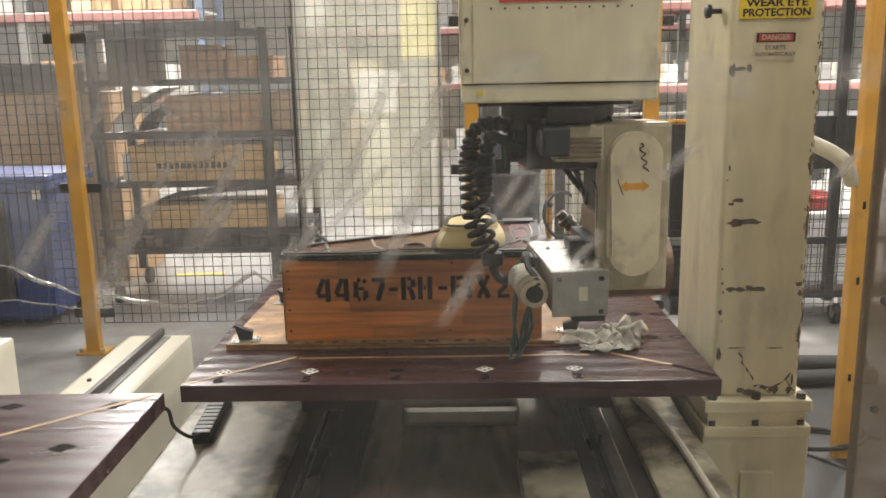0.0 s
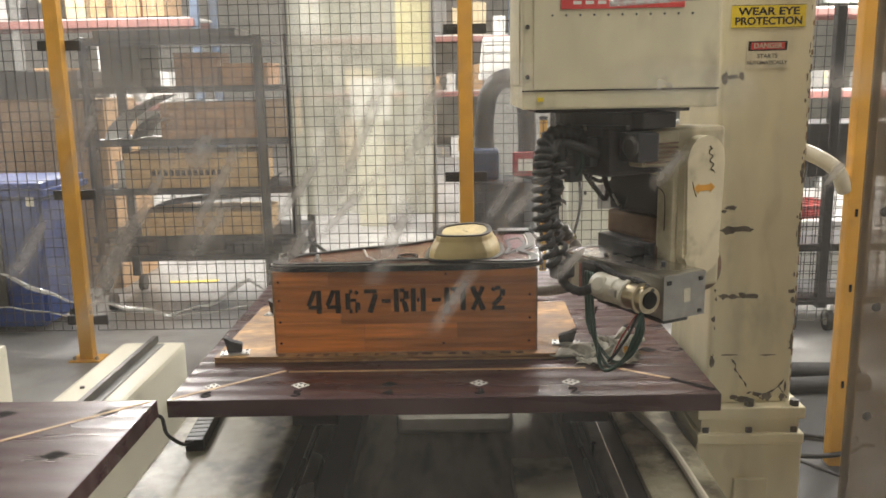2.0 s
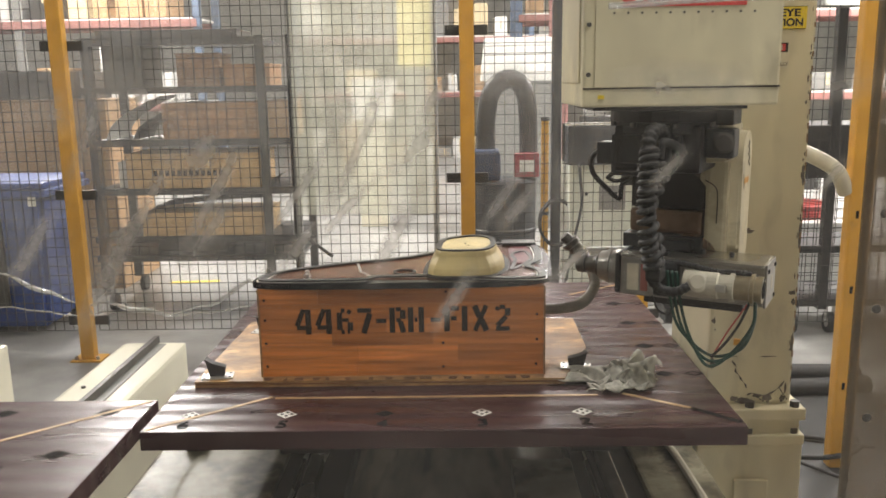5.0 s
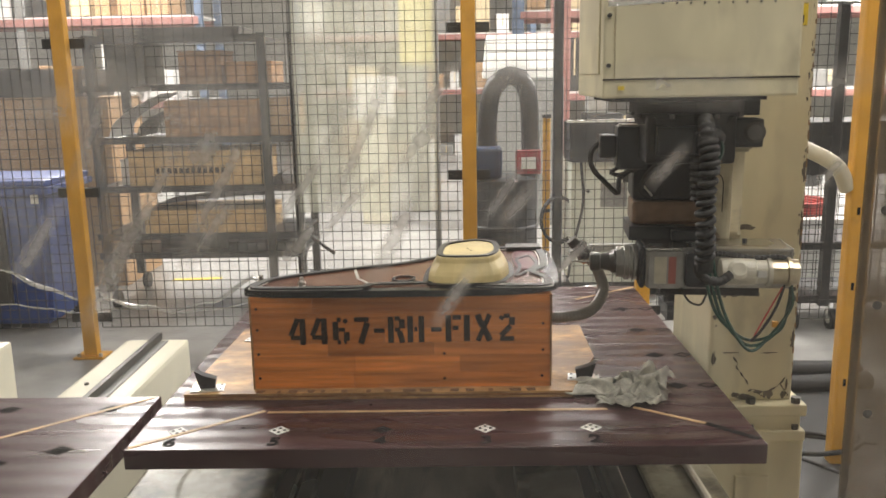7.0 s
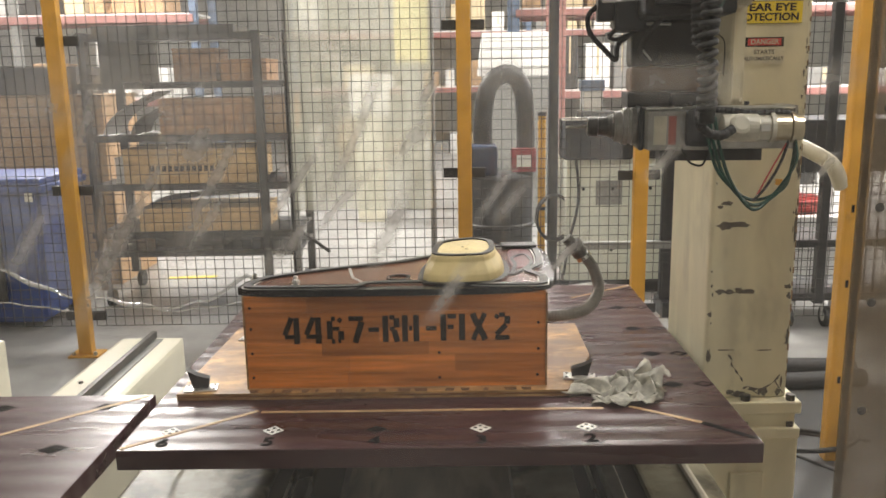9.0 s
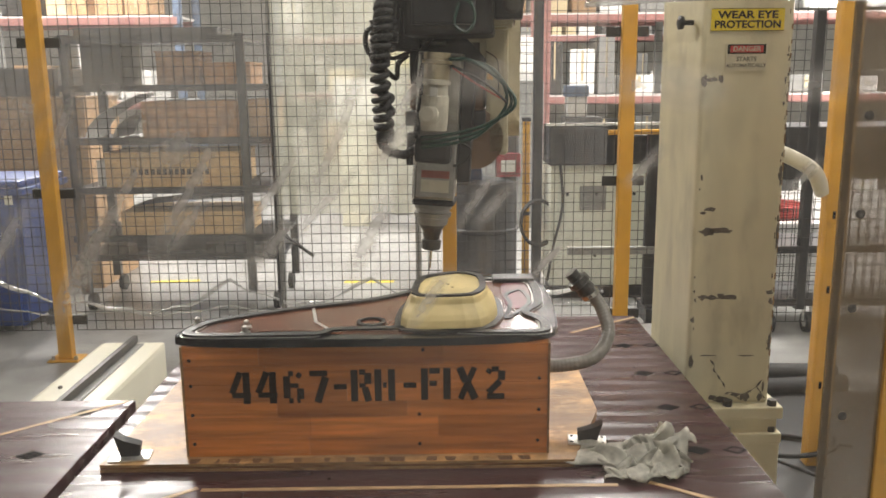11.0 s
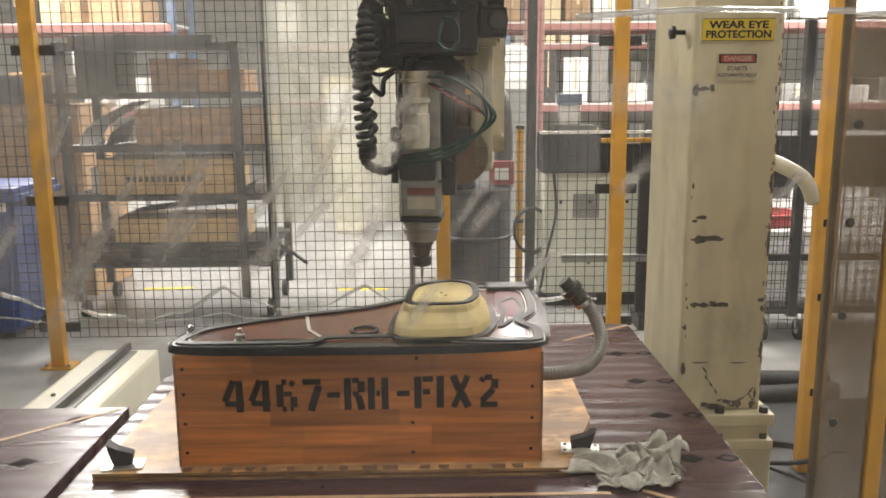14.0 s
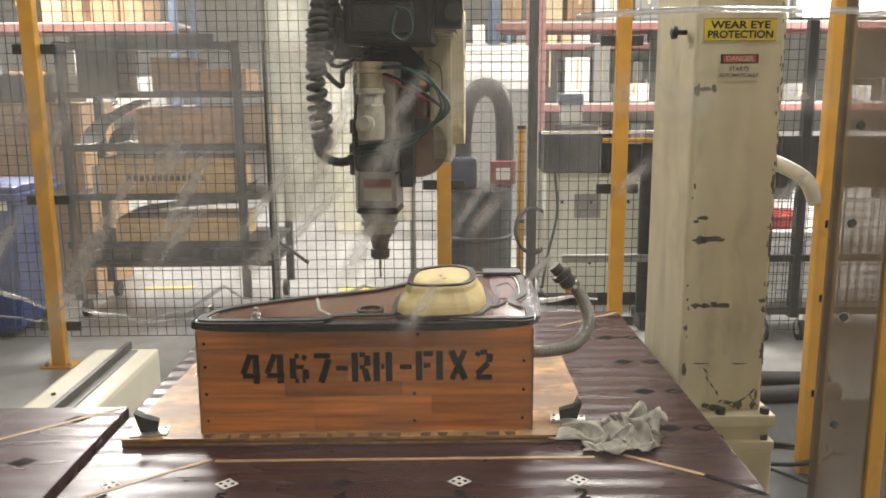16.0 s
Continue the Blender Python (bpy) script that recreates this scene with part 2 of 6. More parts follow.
INLAY = mat("pale_wood_inlay", (0.48, 0.32, 0.17), 0.5, grain=0.25, scale=30, stretch=(1, 6, 6))
BOX_WOOD = mat("laminated_amber_wood", (0.57, 0.195, 0.042), 0.36, grain=0.26, scale=9, stretch=(0.5, 3, 9), bump=0.06, random_tone=0.3, coat=0.12, stain=0.55, stain_color=(0.20, 0.070, 0.022), stain_scale=2.2, stain_edge=(0.50, 0.74))
PLY = mat("oiled_plywood", (0.38, 0.22, 0.088), 0.44, grain=0.35, scale=9, stretch=(1.0, 1.8, 1.8), stain=0.75, stain_color=(0.19, 0.095, 0.035), stain_scale=9, stain_edge=(0.44, 0.57))
DECK = dull(mat("oily_cream_deck", (0.30, 0.275, 0.195), 0.38, grain=0.25, scale=13, stain=0.9, stain_color=(0.06, 0.048, 0.032), stain_scale=3.4, stain_edge=(0.47, 0.60), bump=0.08), 0.3)
GASKET = mat("black_gasket", (0.012, 0.012, 0.013), 0.35)
PLATE = dull(mat("dark_laminate_plate", (0.13, 0.050, 0.028), 0.22, grain=0.3, scale=14, stain=0.5, stain_color=(0.06, 0.025, 0.018), stain_scale=5, bump=0.02, coat=0.08), 0.35)
BURGUNDY = dull(mat("burgundy_laminate", (0.11, 0.022, 0.030), 0.3, grain=0.25, scale=8), 0.25)
MODEL_BOARD = mat("yellow_model_board", (0.60, 0.48, 0.22), 0.55, grain=0.12, scale=12, stain=0.4, stain_color=(0.3, 0.22, 0.09), stain_scale=6)
STENCIL = dull(mat("stencil_black", (0.030, 0.021, 0.015), 0.6, grain=0.2, scale=80), 0.2)
HOSE_GREY = mat("grey_hose", (0.19, 0.175, 0.15), 0.30, grain=0.15, scale=60)
RAG = mat("soiled_cotton", (0.70, 0.68, 0.60), 0.9, grain=0.2, scale=50, stain=0.45, stain_color=(0.22, 0.19, 0.14), stain_scale=12, stain_edge=(0.48, 0.65), bump=0.4)
CONCRETE = mat("worn_concrete", (0.305, 0.30, 0.288), 0.35, grain=0.16, scale=6, stain=0.5, stain_color=(0.13, 0.125, 0.12), stain_scale=0.8, stain_edge=(0.45, 0.7), bump=0.05)
WALL = mat("pale_wall_paint", (0.62, 0.61, 0.56), 0.7, grain=0.1, scale=3)
RED = mat("red_paint", (0.40, 0.055, 0.05), 0.45, grain=0.12, scale=12)
BLUE = mat("blue_plastic", (0.02, 0.055, 0.23), 0.45, grain=0.15, scale=10)
CARDBOARD = mat("kraft_cardboard", (0.40, 0.25, 0.13), 0.8, grain=0.12, scale=14, random_tone=0.25)
PALE = mat("white_carton", (0.70, 0.70, 0.68), 0.6, grain=0.08, scale=8, random_tone=0.2)
ARM_CREAM = mat("grimy_cream_paint", (0.42, 0.37, 0.25), 0.45, grain=0.14, scale=8, stain=0.7, stain_color=(0.13, 0.105, 0.07), stain_scale=5, stain_edge=(0.48, 0.7))
GREEN_WIRE = mat("green_hose", (0.008, 0.045, 0.030), 0.35)
BRASS = mat("nickel_brass", (0.42, 0.36, 0.25), 0.28, 1.0)
SIGN_YELLOW = mat("sign_yellow", (0.80, 0.60, 0.03), 0.4, grain=0.06)
FADED_SIGN = mat("faded_sign_cream", (0.64, 0.58, 0.42), 0.5, grain=0.12, scale=30)
SIGN_GREY = mat("worn_sign_ink", (0.14, 0.12, 0.10), 0.6, grain=0.3, scale=90)
PALE_LABEL = mat("aged_label", (0.50, 0.46, 0.36), 0.5, grain=0.15)
SIGN_RED = mat("sign_red", (0.62, 0.05, 0.045), 0.4, grain=0.06)
WIRE = mat("black_mesh_wire", (0.05, 0.048, 0.045), 0.5)
PHENOLIC = mat("brown_phenolic", (0.048, 0.020, 0.022), 0.28, grain=0.25, scale=5, stain=0.3, stain_color=(0.10, 0.07, 0.07), stain_scale=1.8, stain_edge=(0.45, 0.75), bump=0.0, stretch=(0.6, 3, 3))


def add_ripple(m, spacing, strength):
    """Gentle rolled waves across a glossy sheet."""
    nt = m.node_tree
    tc = nt.nodes.new("ShaderNodeTexCoord")
    wv = nt.nodes.new("ShaderNodeTexWave")
    wv.bands_direction = "Y"
    wv.inputs["Scale"].default_value = 0.314 / spacing
    wv.inputs["Distortion"].default_value, wv.inputs["Detail"].default_value, wv.inputs["Detail Scale"].default_value = 1.2, 2.0, 1.5
    nt.links.new(tc.outputs["Object"], wv.inputs["Vector"])
    bp = nt.nodes.new("ShaderNodeBump")
    bp.inputs["Strength"].default_value, bp.inputs["Distance"].default_value = strength, 0.01
    nt.links.new(wv.outputs["Fac"], bp.inputs["Height"])
    nt.links.new(bp.outputs[0], nt.nodes["Principled BSDF"].inputs["Normal"])


add_ripple(PHENOLIC, 0.075, 0.19)
dull(PHENOLIC, 0.30)
# ceiling out of view, toned dark to cut bounce light and table reflections
CEILING_DARK = mat("dark_ceiling_paint", (0.26, 0.26, 0.25), 0.8, grain=0.15, scale=1.5)
# strong glow for the panel that imitates a lamp reflection
GLARE_GLOW = mat("glare_surface", (0.9, 0.9, 0.86), 0.4, emit=80.0, emit_color=(1.0, 0.97, 0.9))
LAMP_GLOW = mat("lamp_diffuser", (0.9, 0.88, 0.8), 0.5, emit=14.0, emit_color=(1.0, 0.94, 0.82))
GREY_BOX = mat("grey_enamel", (0.22, 0.22, 0.21), 0.5, grain=0.1)
MOTOR_DARK = mat("grimy_black_casting", (0.014, 0.012, 0.012), 0.5, grain=0.4, scale=20, stain=0.4, stain_color=(0.05, 0.042, 0.035), stain_scale=9, stain_edge=(0.55, 0.75))

# ---- the hall ----
def hall():
    floor = part("floor", boxes((-14, -5, -0.2, 14, 24, 0)), CONCRETE)
    tagged(floor, "worn grey concrete factory floor with dark stains", "floor", kind="structure")
    ceil = part("ceiling", boxes((-14, -5, 5.6, 14, 24, 5.8)), CEILING_DARK)
    tagged(ceil, "unseen factory ceiling, toned dark to cut bounce light", "ceiling", kind="structure")
    for nm, b in (("wall_north", (-14, 24, 0, 14, 24.2, 5.6)), ("wall_south", (-14, -5.2, 0, 14, -5, 5.6)),
                  ("wall_west", (-14.2, -5, 0, -14, 24, 5.6)), ("wall_east", (14, -5, 0, 14.2, 24, 5.6))):
        tagged(part(nm, boxes(b), WALL), "plain pale painted factory wall", "wall", kind="structure")
    for lx, ly, watts in LAMP_ROWS:
        l = thing("ceiling_lamp", pose(lx, ly, LAMP_Z), "long suspended factory ceiling lamp, assumed out of view, switched on", "ceiling lamp", "hall lamps")
        part("housing", boxes((-0.28, -1.25, 0.0, 0.28, 1.25, 0.09), bevel=0.01), WHITE_PAINT, l)
        for cx in (-0.16, 0.0, 0.16):
            part("lamp_tube", add_cyl(bmesh.new(), (cx, -1.15, -0.02), (cx, 1.15, -0.02), 0.018, seg=10), LAMP_GLOW, l, "glowing white lamp tube")
        for cy in (-0.9, 0.9):
            part("hanger", add_cyl(bmesh.new(), (0, cy, 0.09), (0, cy, 0.4), 0.006, seg=6), STEEL, l)


hall()

for fx, fy, ft in ((-2.15, 6.7, 4), (-0.55, 6.6, 0), (-4.2, 6.9, 0)):
    tape = part("floor_tape", boxes((-0.2, -0.03, 0.0, 0.2, 0.03, 0.003)), SIGN_YELLOW)
    tape.matrix_world = pose(fx, fy, 0.0, 0, 0, ft)
    tagged(tape, "short strip of worn yellow floor tape", "floor tape", "floor tapes")

# ---- wire fence with yellow posts ----
FENCE_Y = 4.75


def fence_post(x, y, clamps, h=2.6):
    p = thing("fence_post", pose(x, y, 0), "tall square yellow steel fence post bolted to the floor", "fence post", "fence posts")
    part("post", boxes((-0.04, -0.03, 0.008, 0.04, 0.03, h), bevel=0.006), YELLOW, p)
    part("foot_plate", boxes((-0.09, -0.07, 0, 0.09, 0.07, 0.01), bevel=0.003), YELLOW, p)
    for bx in (-0.065, 0.065):
        part("bolt", add_cyl(bmesh.new(), (bx, -0.04, 0.01), (bx, -0.04, 0.03), 0.011, seg=6), STEEL, p)
    for z in clamps:
        part("mesh_clamp", boxes((-0.12, 0.032, z - 0.028, 0.12, 0.05, z + 0.028), bevel=0.004), BLACK, p, "black clamp bar")
    return p


def mesh_panel(x0, x1, z0=0.16, z1=2.55, y=FENCE_Y + 0.06, step=0.0565):
    f = thing("mesh_panel", pose(x0, y, z0), "black welded wire mesh fence panel between yellow posts", "fence panel", "fence panels")
    w, h, r = x1 - x0, z1 - z0, 0.0018
    bm = bmesh.new()
    n = int(w / step)
    for i in range(n + 1):
        add_box(bm, i * step - r, -r, 0, i * step + r, r, h)
    for k in range(int(h / step) + 1):
        add_box(bm, 0, r, k * step - r, w, 3 * r, k * step + r)
    ob = part("wire_mesh", bm, WIRE, f)
    tagged(ob, kind="stuff")
    return f


fence_post(-2.19, FENCE_Y, (0.23, 0.98, 1.82))
fence_post(0.075, FENCE_Y, (0.23, 1.05, 1.87))
fence_post(1.074, FENCE_Y, (0.23, 1.02, 1.85))
mesh_panel(-4.5, -2.24)
mesh_panel(-2.14, 0.03)
mesh_panel(0.12, 1.03)
mesh_panel(1.12, 4.2)

# ---- the two-table router ----
TABLE_Z = 0.735
TABLE_W, TABLE_D, TABLE_T = 1.54, 1.54, 0.05


def diamond(w, d, z0, z1, hole=0.0):
    if not hole:
        return prism([(-w, 0), (0, -d), (w, 0), (0, d)], z0, z1)
    bm = bmesh.new()
    out = [(-w, 0), (0, -d), (w, 0), (0, d)]
    a = [bm.verts.new((x, y, z1)) for x, y in out]
    b = [bm.verts.new((x * hole, y * hole, z1)) for x, y in out]
    c = [bm.verts.new((x, y, z0)) for x, y in out]
    for i in range(4):
        j = (i + 1) % 4
        bm.faces.new((a[i], a[j], b[j], b[i]))
        bm.faces.new((c[i], c[j], a[j], a[i]))
    return bm


def marker(x, y, parent, white):
    """A diamond pocket in the table, white rimmed round four dots or plain black."""
    if white:
        o = part("marker", diamond(0.027, 0.026, 0.0, 0.0012), WHITE_PAINT, parent, "white diamond marker with black dots")
        o.location = (x, y, 0)
        for dx, dy in ((-0.013, 0), (0.013, 0), (0, 0.012), (0, -0.012)):
            d = part("dot", add_cyl(bmesh.new(), (dx, dy, 0.0012), (dx, dy, 0.0018), 0.0045, seg=8), HOLE, o)
    else:
        o = part("pocket", diamond(0.026, 0.022, 0.0, 0.0008), HOLE, parent, "black diamond pocket")
        o.location = (x, y, 0)


def inlay(a, b, half, material, parent):
    return part("inlay_strip", band([a, b], half, 0.0, 0.0014, closed=False), material, parent, "thin pale wood inlay")


def work_table(name, m, label, right):
    t = thing(name, m, label, "machine table")
    w = TABLE_W / 2
    part("table_top", boxes((-w, 0, -TABLE_T, w, TABLE_D, 0), bevel=0.003), PHENOLIC, t, "dark brown phenolic top")
    for cx in (-0.43, 0.46):
        part("slide_bearer", boxes((cx - 0.075, 0.40, -0.25, cx + 0.075, TABLE_D - 0.12, -TABLE_T), bevel=0.004), MOTOR_DARK, t)
    part("cross_tray", boxes((-0.31, 0.3, -0.16, 0.32, TABLE_D - 0.15, -TABLE_T), bevel=0.004), BLACK, t)
    for i, x in enumerate((-0.67, -0.414, -0.155, 0.104, 0.369) if right else ()):
        marker(x, 0.108, t, i != 2 and right)
        lettering("65432"[i], 0.062, HOLE, t, pose(x, 0.040, 0.0012), name="table_number")
    for k in range(6 if right else 0):
        y = 0.39 + 0.265 * k
        if y < TABLE_D - 0.05:
            for x in (0.655, 0.742):
                o = part("pocket", diamond(0.032, 0.024, 0.0, 0.0008) if x < 0.7 else diamond(0.03, 0.022, 0.0, 0.0008, 0.62), HOLE, t)
                o.location = (x, y, 0)
            for x in (-0.66,):
                o = part("pocket", diamond(0.032, 0.024, 0.0, 0.0008), HOLE, t)
                o.location = (x, y, 0)
    if not right:
        for x, y in ((0.643, 1.192), (0.663, 1.45), (0.386, 1.45), (0.52, 1.12), (0.12, 1.19), (-0.1, 1.45)):
            o = part("pocket", diamond(0.034, 0.026, 0.0, 0.0008), HOLE, t, "black diamond pocket")
            o.location = (x, y, 0)
            o.rotation_euler = (0, 0, 0.25)
        inlay((0.755, 1.53), (0.465, 1.273), 0.006, INLAY, t)
        inlay((0.465, 1.273), (0.10, 1.02), 0.006, INLAY, t)
        return t
    inlay((-0.762, 0.012), (-0.48, 0.235), 0.006, INLAY, t)
    inlay((-0.47, 0.225), (0.43, 0.225), 0.006, INLAY, t)
    inlay((0.50, 0.235), (0.66, 0.125), 0.006, INLAY, t)
    inlay((0.66, 0.125), (0.76, 0.03), 0.008, HOLE, t)
    inlay((0.763, 1.515), (0.5, 1.33), 0.006, INLAY, t)
    rnd = random.Random(5)
    for k in range(26):
        x, y = rnd.uniform(-0.72, 0.72), rnd.uniform(0.03, 1.48)
        o = part("screw_hole", add_cyl(bmesh.new(), (0, 0, 0), (0, 0, 0.0009), 0.0045, seg=8), HOLE, t)
        o.location = (x, y, 0)
    return t


table = work_table("machine_table", pose(-0.04, 1.86, TABLE_Z), "dark brown sliding machine table with numbered front edge", True)
left_table = work_table("machine_table", pose(-0.838 - TABLE_W / 2, 0.67, TABLE_Z), "dark brown idle machine table beside the machine bed", False)


def column_thing():
    c = thing("machine_column", pose(0.812, 2.6, 0), "scuffed cream painted steel upright of the router", "machine column")
    part("shaft", boxes((0, 0, 0.545, 0.275, 0.46, 2.75), bevel=0.012), CREAM, c)
    part("flange", boxes((-0.035, -0.045, 0.505, 0.31, 0.5, 0.545), bevel=0.006), CREAM, c)
    part("neck", boxes((-0.02, -0.03, 0.455, 0.295, 0.48, 0.506)), CREAM, c)
    part("flange", boxes((-0.035, -0.045, 0.42, 0.31, 0.5, 0.456), bevel=0.006), CREAM, c)
    part("pedestal", boxes((-0.035, -0.035, 0.0, 0.31, 0.5, 0.42), bevel=0.008), CREAM, c)
    part("pad", boxes((0.09, -0.05, 0.12, 0.2, -0.034, 0.30), bevel=0.004), CREAM, c)
    for x in (-0.005, 0.135, 0.28):
        part("bolt", add_cyl(bmesh.new(), (x, -0.022, 0.545), (x, -0.022, 0.565), 0.016, seg=6), DARK_STEEL, c, "dark steel bolt")
        part("bolt", add_cyl(bmesh.new(), (x, -0.022, 0.456), (x, -0.022, 0.474), 0.016, seg=6), DARK_STEEL, c, "dark steel bolt")
    # worn patches where the paint is gone
    rnd = random.Random(3)

    def chip(x, z, w, h, n=7):
        pts = []
        for i in range(n * 2):
            a = 2 * math.pi * i / (n * 2)
            k = rnd.uniform(0.55, 1.1)
            pts.append((x + w * math.cos(a) * k, z + h * math.sin(a) * k))
        bm = prism(pts, 0, 0.0008)
        bmesh.ops.transform(bm, matrix=Matrix.Rotation(radians(90), 4, "X"), verts=bm.verts)
        part("paint_chip", bm, CHIP, c, "dark patch of chipped paint")

    for x, z, w, h in ((0.045, 1.12, 0.022, 0.011), (0.085, 1.122, 0.035, 0.008), (0.05, 1.19, 0.014, 0.006), (0.03, 1.18, 0.008, 0.004),
                       (0.04, 0.905, 0.012, 0.007), (0.07, 0.905, 0.018, 0.006), (0.10, 0.91, 0.012, 0.009), (0.13, 0.905, 0.02, 0.007), (0.255, 0.92, 0.01, 0.006),
                       (0.012, 1.585, 0.010, 0.016), (0.035, 1.59, 0.022, 0.006), (0.062, 1.592, 0.006, 0.012), (0.175, 1.655, 0.004, 0.004), (0.262, 0.89, 0.006, 0.008),
                       (0.12, 0.560, 0.022, 0.009), (0.165, 0.575, 0.012, 0.006), (0.20, 0.566, 0.014, 0.012), (0.245, 0.565, 0.010, 0.010), (0.255, 0.60, 0.004, 0.016), (0.09, 0.565, 0.012, 0.007),
                       (0.07, 0.71, 0.022, 0.002), (0.19, 0.708, 0.024, 0.002), (0.015, 0.69, 0.006, 0.02), (0.012, 0.83, 0.006, 0.008), (0.265, 1.3, 0.004, 0.03),
                       (0.268, 1.1, 0.004, 0.04), (0.266, 0.75, 0.004, 0.03), (0.1, 0.48, 0.0, 0.0)):
        if w:
            chip(x, z, w * 1.35, h * 1.35)
    for k in range(26):
        chip(rnd.uniform(0.258, 0.268), rnd.uniform(0.6, 2.0), rnd.uniform(0.001, 0.004), rnd.uniform(0.004, 0.016), 5)
    for k in range(8):
        chip(rnd.uniform(0.012, 0.02), rnd.uniform(0.6, 1.3), rnd.uniform(0.002, 0.005), rnd.uniform(0.004, 0.010), 5)
    for pts in ([(0.075, 0.695), (0.09, 0.675), (0.092, 0.66), (0.105, 0.645), (0.11, 0.63), (0.122, 0.615), (0.13, 0.60)], [(0.13, 0.578), (0.15, 0.583), (0.18, 0.575), (0.21, 0.583), (0.235, 0.60), (0.25, 0.625)],
                [(0.15, 0.583), (0.17, 0.565), (0.19, 0.555)], [(0.235, 0.60), (0.25, 0.575), (0.262, 0.56)]):
        part("paint_crack", add_tube(bmesh.new(), smooth_line([(x + rnd.uniform(-0.003, 0.003), -0.0002, z) for x, z in pts], 4), lambda u: 0.0022 + 0.0016 * math.sin(u * 23), 5), CHIP, c, "dark crack in the paint")
    part("rust_edge", boxes(*[(0.2685 + rnd.uniform(-0.002, 0.001), -0.0012, z, 0.2722, 0.0, z + rnd.uniform(0.01, 0.03)) for z in [0.62 + 0.043 * k for k in range(27)]]), RUST, c, "rusty worn edge")
    # thin dark knob at the upper corner
    part("knob", turned([(0, 0.008), (0.03, 0.008), (0.032, 0.02), (0.045, 0.022), (0.05, 0.012)], ((-0.0, 0.1, 1.765), (-1, 0, 0)), 14), BLACK, c, "black valve knob")
    # signs
    s = part("safety_sign", boxes((-0.110, -0.003, -0.033, 0.110, 0, 0.033)), SIGN_YELLOW, c, "yellow sign reading wear eye protection")
    s.location = (0.133, 0, 1.766)
    for tx, z in (("WEAR EYE", 0.0135), ("PROTECTION", -0.0145)):
        lettering(tx, 0.030, STENCIL, s, pose(0, -0.0034, z, 90, 0, 0), squeeze=1.08 if tx[0] == "P" else 1.28, bold=0.03)
    part("border", boxes((-0.110, -0.0036, -0.033, 0.110, -0.003, -0.0315), (-0.110, -0.0036, 0.0315, 0.110, -0.003, 0.033)), STENCIL, s)
    s = part("danger_sign", boxes((-0.062, -0.003, -0.045, 0.062, 0, 0.036)), FADED_SIGN, c, "pale sign with a red danger heading")
    s.location = (0.135, 0, 1.660)
    part("heading", boxes((-0.058, -0.0036, 0.006, 0.058, -0.003, 0.034)), STENCIL, s)
    part("red_field", boxes((-0.05, -0.0042, 0.010, 0.05, -0.0036, 0.030)), SIGN_RED, s)
    lettering("DANGER", 0.021, PALE_LABEL, s, pose(0, -0.0048, 0.020, 90, 0, 0))
    lettering("STARTS", 0.018, SIGN_GREY, s, pose(0, -0.0034, -0.010, 90, 0, 0))
    lettering("AUTOMATICALLY", 0.015, SIGN_GREY, s, pose(0, -0.0034, -0.029, 90, 0, 0))
    return c


column = column_thing()


